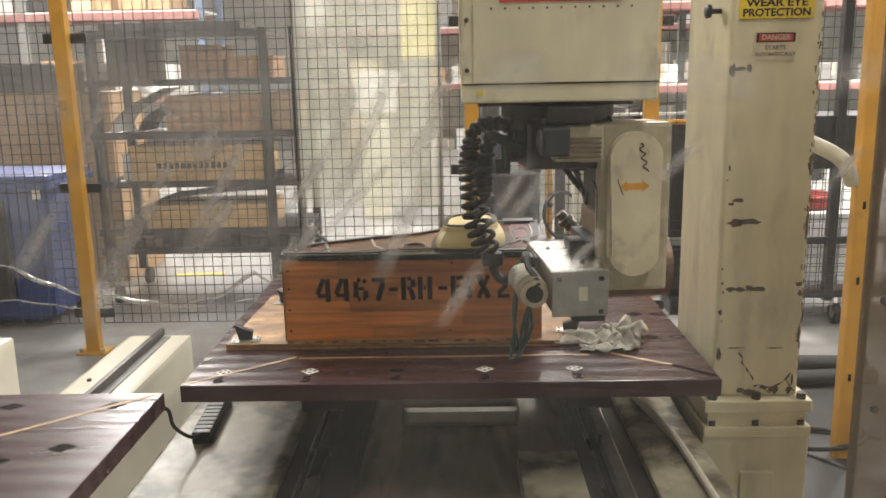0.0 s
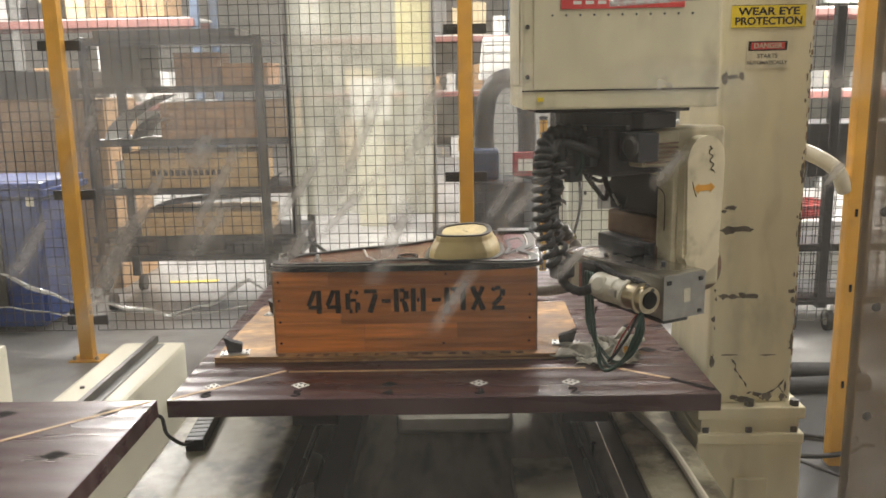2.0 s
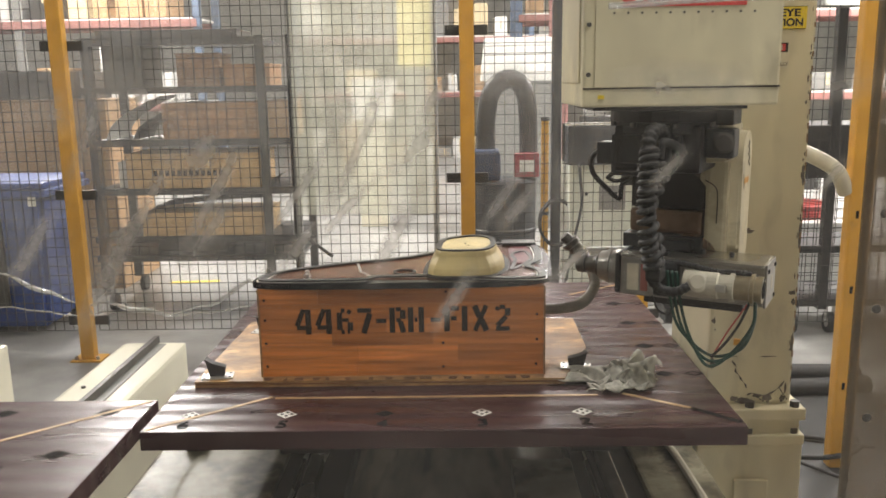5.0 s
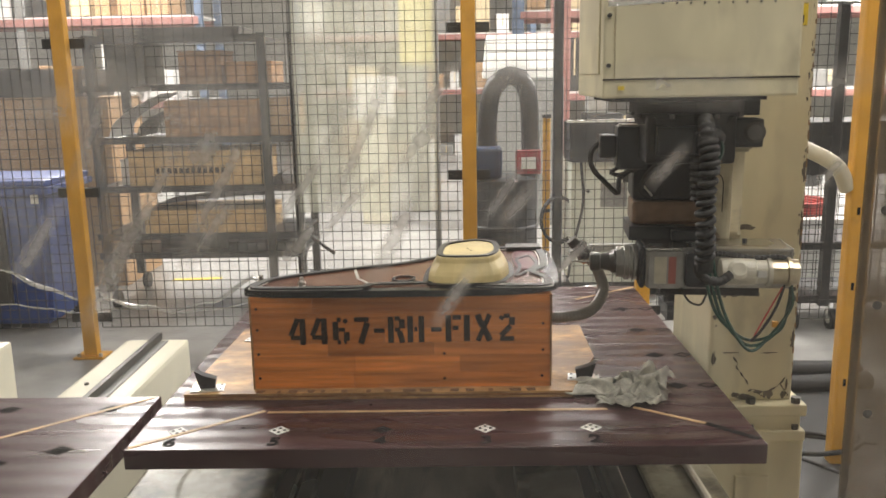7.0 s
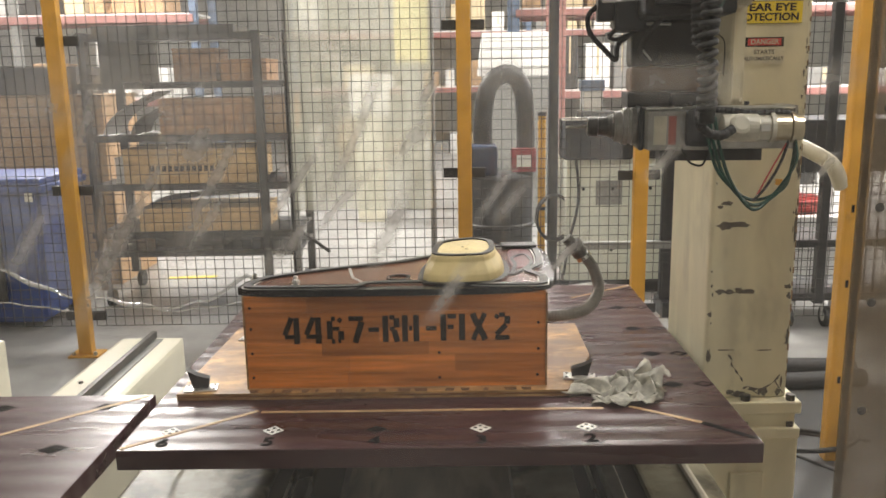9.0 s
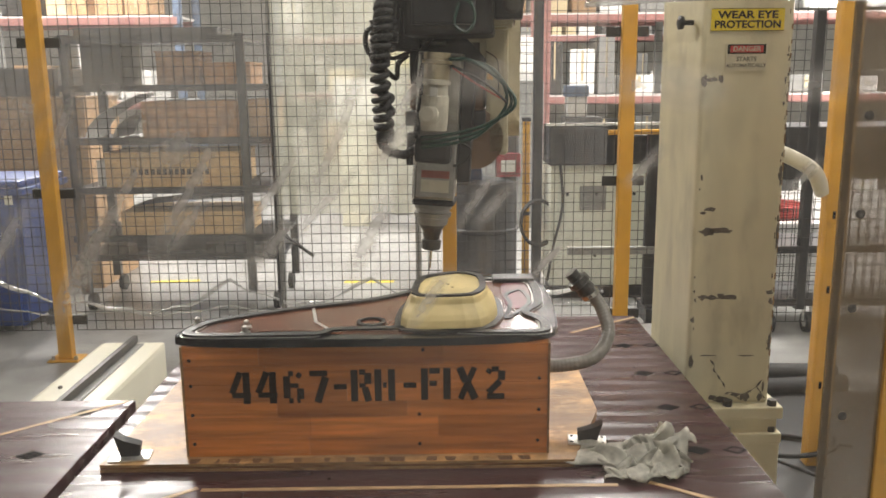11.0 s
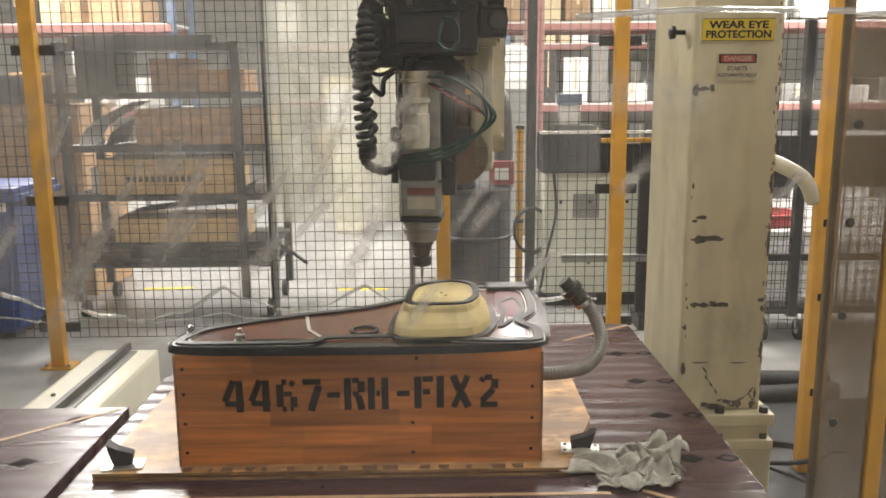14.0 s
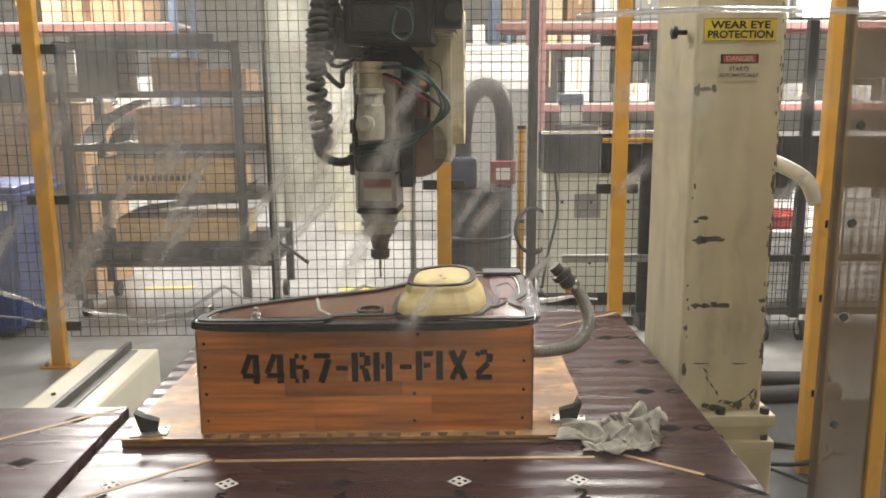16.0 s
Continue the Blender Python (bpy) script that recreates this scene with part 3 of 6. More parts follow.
def bed_thing():
    b = thing("machine_bed", pose(0, 0, 0), "oil-stained cream steel bed with black slide rails", "machine bed")
    part("side_deck", boxes((-0.98, 0.9, 0.0, -0.55, 4.0, 0.42), bevel=0.012), DECK, b, "stained cream deck")
    part("side_deck", boxes((0.55, 0.9, 0.0, 0.765, 4.0, 0.42), bevel=0.012), DECK, b, "stained cream deck")
    for x0, x1 in ((-0.55, -0.34), (0.36, 0.55)):
        part("rail_bed", boxes((x0, 0.9, 0.0, x1, 4.0, 0.40)), MOTOR_DARK, b, "black oily rail bed")
        xm = (x0 + x1) / 2
        part("slide_rail", boxes((xm - 0.02, 0.9, 0.40, xm + 0.02, 4.0, 0.445), bevel=0.004), STEEL, b, "bright steel slide rail")
        part("rail_strip", boxes((xm - 0.055, 0.9, 0.40, xm - 0.045, 4.0, 0.412)), STEEL, b)
    part("tray", boxes((-0.34, 0.9, 0.0, 0.36, 4.0, 0.33)), OILY, b, "brown oil-stained trough")
    part("trough_block", boxes((0.17, 0.9, 0.33, 0.36, 2.52, 0.40), bevel=0.006), DECK, b)
    part("cross_bar", boxes((-0.22, 2.84, 0.34, 0.2, 2.95, 0.42), bevel=0.02), ALU, b, "bare aluminium cross bar")
    part("conduit", tube([(0.62, 2.9, 0.43), (0.645, 2.7, 0.44), (0.68, 2.5, 0.435), (0.69, 2.1, 0.435), (0.70, 1.6, 0.435)], 0.012), HOSE_PALE, b, "pale cable conduit")
    c = thing("cable_chain", pose(-0.9, 2.5, 0.42), "black ribbed cable chain lying on the bed", "cable chain")
    for k in range(11):
        part("chain_link", boxes((-0.03, 0.033 * k, 0.0, 0.03, 0.033 * k + 0.029, 0.042), bevel=0.005), BLACK, c)
    part("lead", tube([(0.0, 0.02, 0.03), (-0.02, -0.05, 0.05), (-0.06, -0.08, 0.1), (-0.07, -0.09, 0.16), (-0.10, -0.12, 0.18)], 0.006), RUBBER, c)
    c.matrix_world = pose(-0.86, 2.55, 0.42, 0, 0, 4)
    l = thing("left_machine_bed", pose(0, 0, 0), "cream steel beams carrying black slide rails", "machine bed")
    for x0, x1 in ((-1.585, -1.285), (-2.43, -2.14)):
        part("beam", boxes((x0, 0.6, 0.0, x1, 3.81, 0.40), bevel=0.022), CREAM_CLEAN, l)
        xm = (x0 + x1) / 2 + 0.02
        part("rail_base", boxes((xm - 0.045, 0.6, 0.40, xm + 0.045, 3.76, 0.406)), GREY_BOX, l)
        part("slide_rail", boxes((xm - 0.012, 0.6, 0.406, xm + 0.012, 3.78, 0.44), bevel=0.003), DARK_STEEL, l)
        part("bolt", add_cyl(bmesh.new(), (x0 + 0.07, 3.2, 0.40), (x0 + 0.07, 3.2, 0.408), 0.01, seg=6), DARK_STEEL, l)
        part("bearer", boxes((xm - 0.07, 0.8, 0.45, xm + 0.07, 2.1, TABLE_Z - TABLE_T), bevel=0.005), DARK_STEEL, l)


HOSE_PALE = mat("pale_conduit", (0.52, 0.48, 0.38), 0.5, grain=0.1, scale=30)
OILY = mat("oil_browned_steel", (0.24, 0.185, 0.135), 0.4, 0.3, grain=0.35, scale=4, stain=0.7, stain_color=(0.03, 0.025, 0.02), stain_scale=2.5, stretch=(3, 0.7, 1))
bed_thing()

# ---- the fixture that rides on the table ----
STROKES = {
    "4": [((0.30, 1.0), (0.0, 0.33), 0.17), ((0.0, 0.27), (0.62, 0.27), 0.14), ((0.48, 1.0), (0.48, 0.36), 0.19), ((0.48, 0.19), (0.48, 0.0), 0.19)],
    "6": [((0.08, 0.85), (0.08, 0.15), 0.19), ((0.14, 0.93), (0.30, 0.93), 0.14), ((0.42, 0.93), (0.54, 0.82), 0.14), ((0.14, 0.07), (0.28, 0.07), 0.14), ((0.40, 0.07), (0.50, 0.10), 0.14),
          ((0.52, 0.46), (0.52, 0.12), 0.19), ((0.2, 0.55), (0.46, 0.55), 0.12)],
    "7": [((0.0, 0.92), (0.58, 0.92), 0.15), ((0.52, 0.80), (0.24, 0.0), 0.2)],
    "-": [((0.08, 0.48), (0.5, 0.48), 0.14)],
    "R": [((0.08, 1.0), (0.08, 0.0), 0.19), ((0.24, 0.93), (0.45, 0.93), 0.14), ((0.24, 0.5), (0.45, 0.5), 0.12), ((0.52, 0.9), (0.52, 0.55), 0.19), ((0.42, 0.44), (0.54, 0.0), 0.19)],
    "H": [((0.08, 1.0), (0.08, 0.0), 0.19), ((0.52, 1.0), (0.52, 0.0), 0.19), ((0.24, 0.5), (0.36, 0.5), 0.14)],
    "F": [((0.08, 1.0), (0.08, 0.0), 0.19), ((0.24, 0.92), (0.58, 0.92), 0.15), ((0.24, 0.52), (0.48, 0.52), 0.14)],
    "I": [((0.3, 1.0), (0.3, 0.0), 0.2)],
    "X": [((0.06, 1.0), (0.26, 0.55), 0.2), ((0.34, 0.45), (0.56, 0.0), 0.2), ((0.54, 1.0), (0.08, 0.0), 0.16)],
    "2": [((0.06, 0.80), (0.14, 0.93), 0.15), ((0.18, 0.93), (0.42, 0.93), 0.14), ((0.52, 0.88), (0.50, 0.58), 0.19), ((0.46, 0.55), (0.08, 0.18), 0.17), ((0.04, 0.07), (0.6, 0.07), 0.15)],
}


# hand-placed stencils: each character strays a little from an even pitch
UNEVEN = (0.004, 0.011, 0.018, 0.023, 0.019, 0.013, 0.014, 0.019, 0.014, -0.003, -0.010, 0.001)


def stencil_text(text, x0, z0, height, pitch, slope, parent, y):
    for i, ch in enumerate(text):
        bm = bmesh.new()
        for (ax, az), (bx, bz), th in STROKES[ch]:
            a, b = Vector((ax, az)), Vector((bx, bz))
            d = (b - a).normalized()
            s = Vector((-d.y, d.x)) * th * 0.6
            q = [a + s, a - s, b - s, b + s]
            lo = [bm.verts.new((p.x * height * 0.93, -0.0007, p.y * height)) for p in q]
            hi = [bm.verts.new((p.x * height * 0.93, 0.0, p.y * height)) for p in q]
            bm.faces.new(lo)
            for k in range(4):
                bm.faces.new((hi[k], hi[(k + 1) % 4], lo[(k + 1) % 4], lo[k]))
        o = part("stencil_letter", bm, STENCIL, parent, "black stencilled character")
        o.location = (x0 + pitch * i + UNEVEN[i], y, z0 + slope * i)


def fixture_thing():
    f = thing("fixture_box", pose(-0.04, 1.86, TABLE_Z), "amber wooden router fixture with stencilled number on a plywood base", "fixture box")
    # thin plywood base of three plies
    base = [(-0.722, 0.314), (0.35, 0.314), (0.455, 0.60), (0.458, 0.93), (-0.70, 0.93)]
    for z0, z1, g, m in ((0.0, 0.006, 0.0, PLY), (0.0061, 0.0119, 0.0015, PLY_DARK), (0.012, 0.0185, 0.0, PLY)):
        part("plywood_sheet", prism([(x + (g if x < 0 else -g), y + (g if y < 0.5 else -g)) for x, y in base], z0, z1, 0.0), m, f)
    # dark brown stripes across the front of the top ply
    krnd = random.Random(8)
    kx = -0.52
    while kx < 0.26:
        kw = krnd.uniform(0.010, 0.034)
        k = part("dark_stripe", prism([(kx, 0.3165), (kx + kw, 0.3165), (kx + kw + krnd.uniform(-0.006, 0.006), 0.338), (kx + krnd.uniform(-0.006, 0.006), 0.338)], 0.0185, 0.0189), PLY_STRIPE, f, "dark brown stripe on the plywood")
        kx += kw + krnd.uniform(0.012, 0.05)
    # body of laminated boards, front face in rows
    outline = [(-0.530, 0.356), (0.292, 0.356), (0.306, 0.86), (-0.05, 0.80), (-0.20, 0.62), (-0.50, 0.48)]
    part("core", prism([(x, y + 0.012) if y < 0.4 else (x, y) for x, y in outline], 0.0186, 0.283), BOX_WOOD, f)
    rnd = random.Random(11)
    rows = [0.019, 0.062, 0.112, 0.150, 0.192, 0.236, 0.2825]
    for r in range(len(rows) - 1):
        x = -0.530
        cuts = []
        while True:
            x += rnd.uniform(0.16, 0.42)
            if x > 0.2:
                break
            cuts.append(x)
        ends = [-0.530] + cuts + [0.292]
        for a, b in zip(ends, ends[1:]):
            o = part("board", boxes((a + 0.0003, 0.350, rows[r] + 0.0003, b - 0.0003, 0.367, rows[r + 1] - 0.0003)), BOX_WOOD, f)
    for x, z in ((-0.515, 0.05), (-0.515, 0.12), (-0.515, 0.19), (-0.515, 0.25), (0.0, 0.045), (0.0, 0.117), (0.27, 0.05), (0.272, 0.125), (0.272, 0.2), (0.01, 0.27)):
        o = part("screw", add_cyl(bmesh.new(), (0, 0.0005, 0), (0, -0.0012, 0), 0.0042, seg=10), STENCIL, f)
        o.location = (x, 0.350, z)
    part("corner_strip", boxes((-0.534, 0.346, 0.0186, -0.530, 0.42, 0.283)), PLY, f)
    part("corner_strip", boxes((0.2921, 0.346, 0.0186, 0.2961, 0.42, 0.283)), PLY, f)
    stencil_text("4467-RH-FIX2", -0.427, 0.1465, 0.075, 0.0525, 0.0006, f, 0.3496)
    # top plate, seal tracks and the raised yellow model
    plate = rounded([(-0.565, 0.335), (0.315, 0.335), (0.34, 0.62), (0.335, 0.905), (0.05, 0.905), (-0.02, 0.78), (-0.13, 0.69), (-0.30, 0.62), (-0.53, 0.50)], 6)
    part("top_plate", prism(plate, 0.283, 0.3018, 0.003), GASKET_GLOSS, f, "glossy black plate edge")
    field = rounded([(-0.515, 0.385), (-0.395, 0.372), (-0.365, 0.40), (-0.25, 0.405), (-0.225, 0.372), (0.17, 0.368), (0.285, 0.372), (0.295, 0.62), (0.292, 0.865), (0.085, 0.865), (0.01, 0.755), (-0.115, 0.645), (-0.30, 0.578), (-0.485, 0.468)], 5)
    part("laminate_field", prism(field, 0.3018, 0.3026), PLATE, f, "brown laminate field inside the black border")
    seal = rounded([(-0.535, 0.365), (-0.38, 0.36), (-0.22, 0.362), (-0.20, 0.40), (-0.03, 0.405), (0.15, 0.365), (0.29, 0.362), (0.295, 0.45), (0.25, 0.52), (0.30, 0.60), (0.31, 0.72), (0.308, 0.875),
                    (0.07, 0.875), (0.0, 0.76), (-0.12, 0.655), (-0.30, 0.588), (-0.50, 0.475)], 5)
    part("seal", band(seal, 0.0105, 0.302, 0.308), GASKET, f, "black rubber seal", smooth=False)
    part("seal_groove", band([(-0.1 + (x + 0.1) * 0.965, 0.62 + (y - 0.62) * 0.925) for x, y in seal], 0.0022, 0.3026, 0.3036), WHITE_PAINT, f, "pale worn groove")
    part("track", band([(-0.27, 0.60), (-0.245, 0.47), (-0.215, 0.42), (-0.20, 0.40)], 0.004, 0.302, 0.3038, closed=False), ALU, f)
    part("worn_edge", band([(-0.1 + (x + 0.1) * 1.028, 0.62 + (y - 0.62) * 1.045) for x, y in seal], 0.0016, 0.3018, 0.3034), ALU, f, "pale worn edge of the seal")
    part("track", band(rounded([(0.20, 0.45), (0.285, 0.62), (0.27, 0.76), (0.22, 0.70), (0.23, 0.60)], 5), 0.005, 0.302, 0.3062), GASKET, f)
    part("vent_plate", prism(rounded([(0.215, 0.56), (0.285, 0.58), (0.292, 0.83), (0.215, 0.83)], 4), 0.302, 0.304), BURGUNDY, f, "burgundy laminate field")
    ring = [(-0.113 + 0.030 * math.cos(a * math.pi / 12), 0.456 + 0.030 * math.sin(a * math.pi / 12)) for a in range(24)]
    part("suction_ring", band(ring, 0.004, 0.302, 0.3075), GASKET, f)
    for x, y in ((-0.522, 0.46), (-0.393, 0.385), (-0.40, 0.43)):
        pin = part("locating_pin", turned([(0, 0.012), (0.004, 0.012), (0.0042, 0.007), (0.016, 0.007), (0.019, 0.004)], ((x, y, 0.302), (0, 0, 1)), 12), STEEL, f, "bright steel locating pin")
    part("end_block", boxes((0.20, 0.835, 0.302, 0.315, 0.90, 0.315), bevel=0.004), GASKET, f)
    lo = rounded([(-0.05, 0.40), (0.02, 0.378), (0.15, 0.388), (0.192, 0.49), (0.19, 0.67), (0.11, 0.73), (-0.03, 0.65)], 2)
    cx, cy = 0.07, 0.545
    bm = bmesh.new()
    rings = []
    for s, z in ((1.0, 0.302), (0.99, 0.312), (0.965, 0.325), (0.92, 0.336), (0.82, 0.352), (0.80, 0.356), (0.785, 0.366), (0.77, 0.3705), (0.745, 0.372)):
        rings.append([bm.verts.new((cx + (x - cx) * s, cy + (y - cy) * s, z)) for x, y in lo])
    for a, b in zip(rings, rings[1:]):
        for i in range(len(lo)):
            j = (i + 1) % len(lo)
            bm.faces.new((a[i], a[j], b[j], b[i]))
    bm.faces.new(rings[-1])
    part("raised_model", bm, MODEL_BOARD, f, "raised yellow model-board dome")
    part("model_seal", band([(cx + (x - cx) * 0.70, cy + (y - cy) * 0.70) for x, y in lo], 0.0080, 0.372, 0.376), GASKET, f, "black seal round the dome top")
    part("model_foot_seal", band([(cx + (x - cx) * 1.05, cy + (y - cy) * 1.05) for x, y in lo], 0.008, 0.302, 0.308), GASKET, f)
    for dx, dy in ((0.0, 0.0), (0.01, -0.03)):
        part("hole", add_cyl(bmesh.new(), (cx + dx, cy + dy, 0.372), (cx + dx, cy + dy, 0.3728), 0.004, seg=8), HOLE, f)
    # corner plates with bent black stops
    for x, y, turn in ((-0.665, 0.355, 8), (0.395, 0.41, 172), (-0.62, 0.80, -10)):
        o = part("corner_plate", boxes((-0.045, -0.026, 0.0, 0.045, 0.026, 0.004), bevel=0.001), ALU, f, "bare aluminium plate with screws")
        o.matrix_local = pose(x, y, 0.0186, 0, 0, turn)
        for dx in (-0.036, 0.036):
            for dy in (-0.016, 0.016):
                part("screw", add_cyl(bmesh.new(), (dx, dy, 0.004), (dx, dy, 0.0052), 0.004, seg=8), HOLE, o)
        flap = bmesh.new()
        pts = [(-0.022, 0.004), (0.02, 0.004), (0.024, 0.03), (-0.012, 0.042), (-0.034, 0.056)]
        lo = [flap.verts.new((px, -0.006, pz)) for px, pz in pts]
        hi = [flap.verts.new((px, 0.010 + 0.3 * pz, pz)) for px, pz in pts]
        flap.faces.new(lo)
        flap.faces.new(hi[::-1])
        for i in range(5):
            flap.faces.new((lo[i], hi[i], hi[(i + 1) % 5], lo[(i + 1) % 5]))
        part("stop", flap, BLACK, o, "bent black steel stop")
    # vacuum hose on the end
    hose = part("vacuum_hose", tube([(0.296, 0.55, 0.160), (0.36, 0.55, 0.160), (0.435, 0.56, 0.175), (0.478, 0.60, 0.222), (0.470, 0.64, 0.275), (0.448, 0.66, 0.310), (0.428, 0.66, 0.330)], lambda u: 0.0175 + 0.0005 * math.sin(u * 260), 30, 12), HOSE_GREY, f, "grey ribbed vacuum hose", smooth=True)
    part("hose_fitting", turned([(0, 0.020), (0.012, 0.026), (0.02, 0.024), (0.03, 0.024), (0.034, 0.03), (0.05, 0.03), (0.052, 0.018), (0.075, 0.018)], ((0.438, 0.66, 0.316), (-0.62, 0.0, 0.70)), 14), DARK_STEEL, hose, "dark steel hose coupling")
    part("hose_clip", turned([(0, 0.0245), (0.012, 0.0245)], ((0.444, 0.659, 0.309), (-0.55, 0.0, 0.8)), 14), STEEL, hose)
    return f


PLY_STRIPE = mat("dark_brown_ply", (0.10, 0.045, 0.018), 0.5, grain=0.3, scale=20)
GASKET_GLOSS = mat("glossy_black_resin", (0.010, 0.010, 0.011), 0.2, grain=0.2)
PLY_DARK = mat("dark_ply_core", (0.20, 0.085, 0.03), 0.55, grain=0.4, scale=10, stretch=(1, 3, 8), stain=0.5, stain_color=(0.42, 0.22, 0.09), stain_scale=9, stain_edge=(0.5, 0.6))
fixture = fixture_thing()


def rag_thing():
    n = 46
    bm = bmesh.new()
    rnd = random.Random(2)
    grid = []
    for i in range(n):
        row = []
        for j in range(n):
            u, v = i / (n - 1) * 2 - 1, j / (n - 1) * 2 - 1
            r = math.hypot(u, v)
            # three arms of a thrown cloth
            a = math.atan2(v, u)
            arm = 0.50 + 0.30 * math.cos(3 * (a - 0.5)) + 0.12 * math.sin(5 * a + 1)
            x, y = u * 0.118 * (0.62 + arm * 0.8), v * 0.085 * (0.45 + arm * 1.1)
            p = Vector((u * 2.2, v * 2.2, 1.3))
            fold = abs(noise.noise(p * 1.1)) * 0.055 + abs(noise.noise(p * 2.3)) * 0.028 + noise.noise(p * 5) * 0.006
            z = 0.003 + fold * (1.25 - 0.7 * min(1, r)) * (1.15 + 0.75 * u) + 0.030 * max(0, 1 - math.hypot(u - 0.45, v) * 1.6)
            x += noise.noise(p * 1.6 + Vector((7, 0, 0))) * 0.035
            y += noise.noise(p * 1.6 + Vector((0, 9, 0))) * 0.035
            row.append(bm.verts.new((x, y, max(0.002, z))))
        grid.append(row)
    for i in range(n - 1):
        for j in range(n - 1):
            bm.faces.new((grid[i][j], grid[i + 1][j], grid[i + 1][j + 1], grid[i][j + 1]))
    bmesh.ops.solidify(bm, geom=bm.faces[:], thickness=0.0015)
    return tagged(part("cleaning_rag", bm, RAG, None, "", smooth=True), "crumpled off-white cotton rag lying on the table", "rag")


rag = rag_thing()

# ---- ram and swivel head ----
ram = thing("machine_ram", pose(0.25, 2.12, 1.53), "cream steel ram housing of the router with a red sign", "machine ram")
part("housing", boxes((-0.243, 0.004, 0.0, 0.243, 0.42, 1.35), bevel=0.006), CREAM, ram)
part("cover_panel", boxes((-0.215, 0.0, 0.048, 0.236, 0.0045, 1.30), bevel=0.002), CREAM, ram, "flat cream cover panel")
part("seam", boxes((-0.243, 0.0015, 0.044, 0.243, 0.0044, 0.0478)), STENCIL, ram, "dark panel seam")
part("side_panel", boxes((-0.247, 0.05, 0.06, -0.2425, 0.38, 1.3), bevel=0.002), CREAM, ram)
part("red_sign", boxes((-0.15, -0.003, 0.240, 0.15, 0.0, 0.38), bevel=0.001), SIGN_RED, ram, "red warning sign")
part("sign_bars", boxes(*[(-0.12 + 0.03 * k, -0.0038, 0.251, -0.10 + 0.03 * k, -0.003, 0.259) for k in range(8)]), WHITE_PAINT, ram)
for k in range(11):
    part("rivet", add_cyl(bmesh.new(), (-0.17 + 0.034 * k, 0.001, 0.226), (-0.17 + 0.034 * k, -0.002, 0.226), 0.003, seg=8), DARK_STEEL, ram)
for z in (0.08, 0.2):
    part("edge_bolt", add_cyl(bmesh.new(), (-0.23, 0.006, z), (-0.23, -0.002, z), 0.006, seg=8), DARK_STEEL, ram)
part("yellow_tag", boxes((-0.205, -0.001, 0.02, -0.19, 0.0045, 0.03)), SIGN_YELLOW, ram)
part("guide_shoe", boxes((-0.2, 0.1, -0.012, 0.2, 0.4, 0.002)), MOTOR_DARK, ram)

bridge = thing("bridge_beam", pose(0, 0, 0), "cream steel bridge beam over the tables", "bridge beam")
part("beam", boxes((-2.75, 2.6, 2.2, 0.805, 2.98, 2.75), bevel=0.01), CREAM, bridge)
part("guide_rail", boxes((-1.5, 2.545, 2.3, 0.8, 2.6, 2.36), bevel=0.004), STEEL, bridge)
part("guide_rail", boxes((-1.5, 2.545, 2.6, 0.8, 2.6, 2.66), bevel=0.004), STEEL, bridge)
far_column = thing("machine_column", pose(-3.0, 2.6, 0), "cream painted steel upright at the far side of the router", "machine column")
part("shaft", boxes((0, 0, 0.0, 0.245, 0.46, 2.75), bevel=0.012), CREAM, far_column)


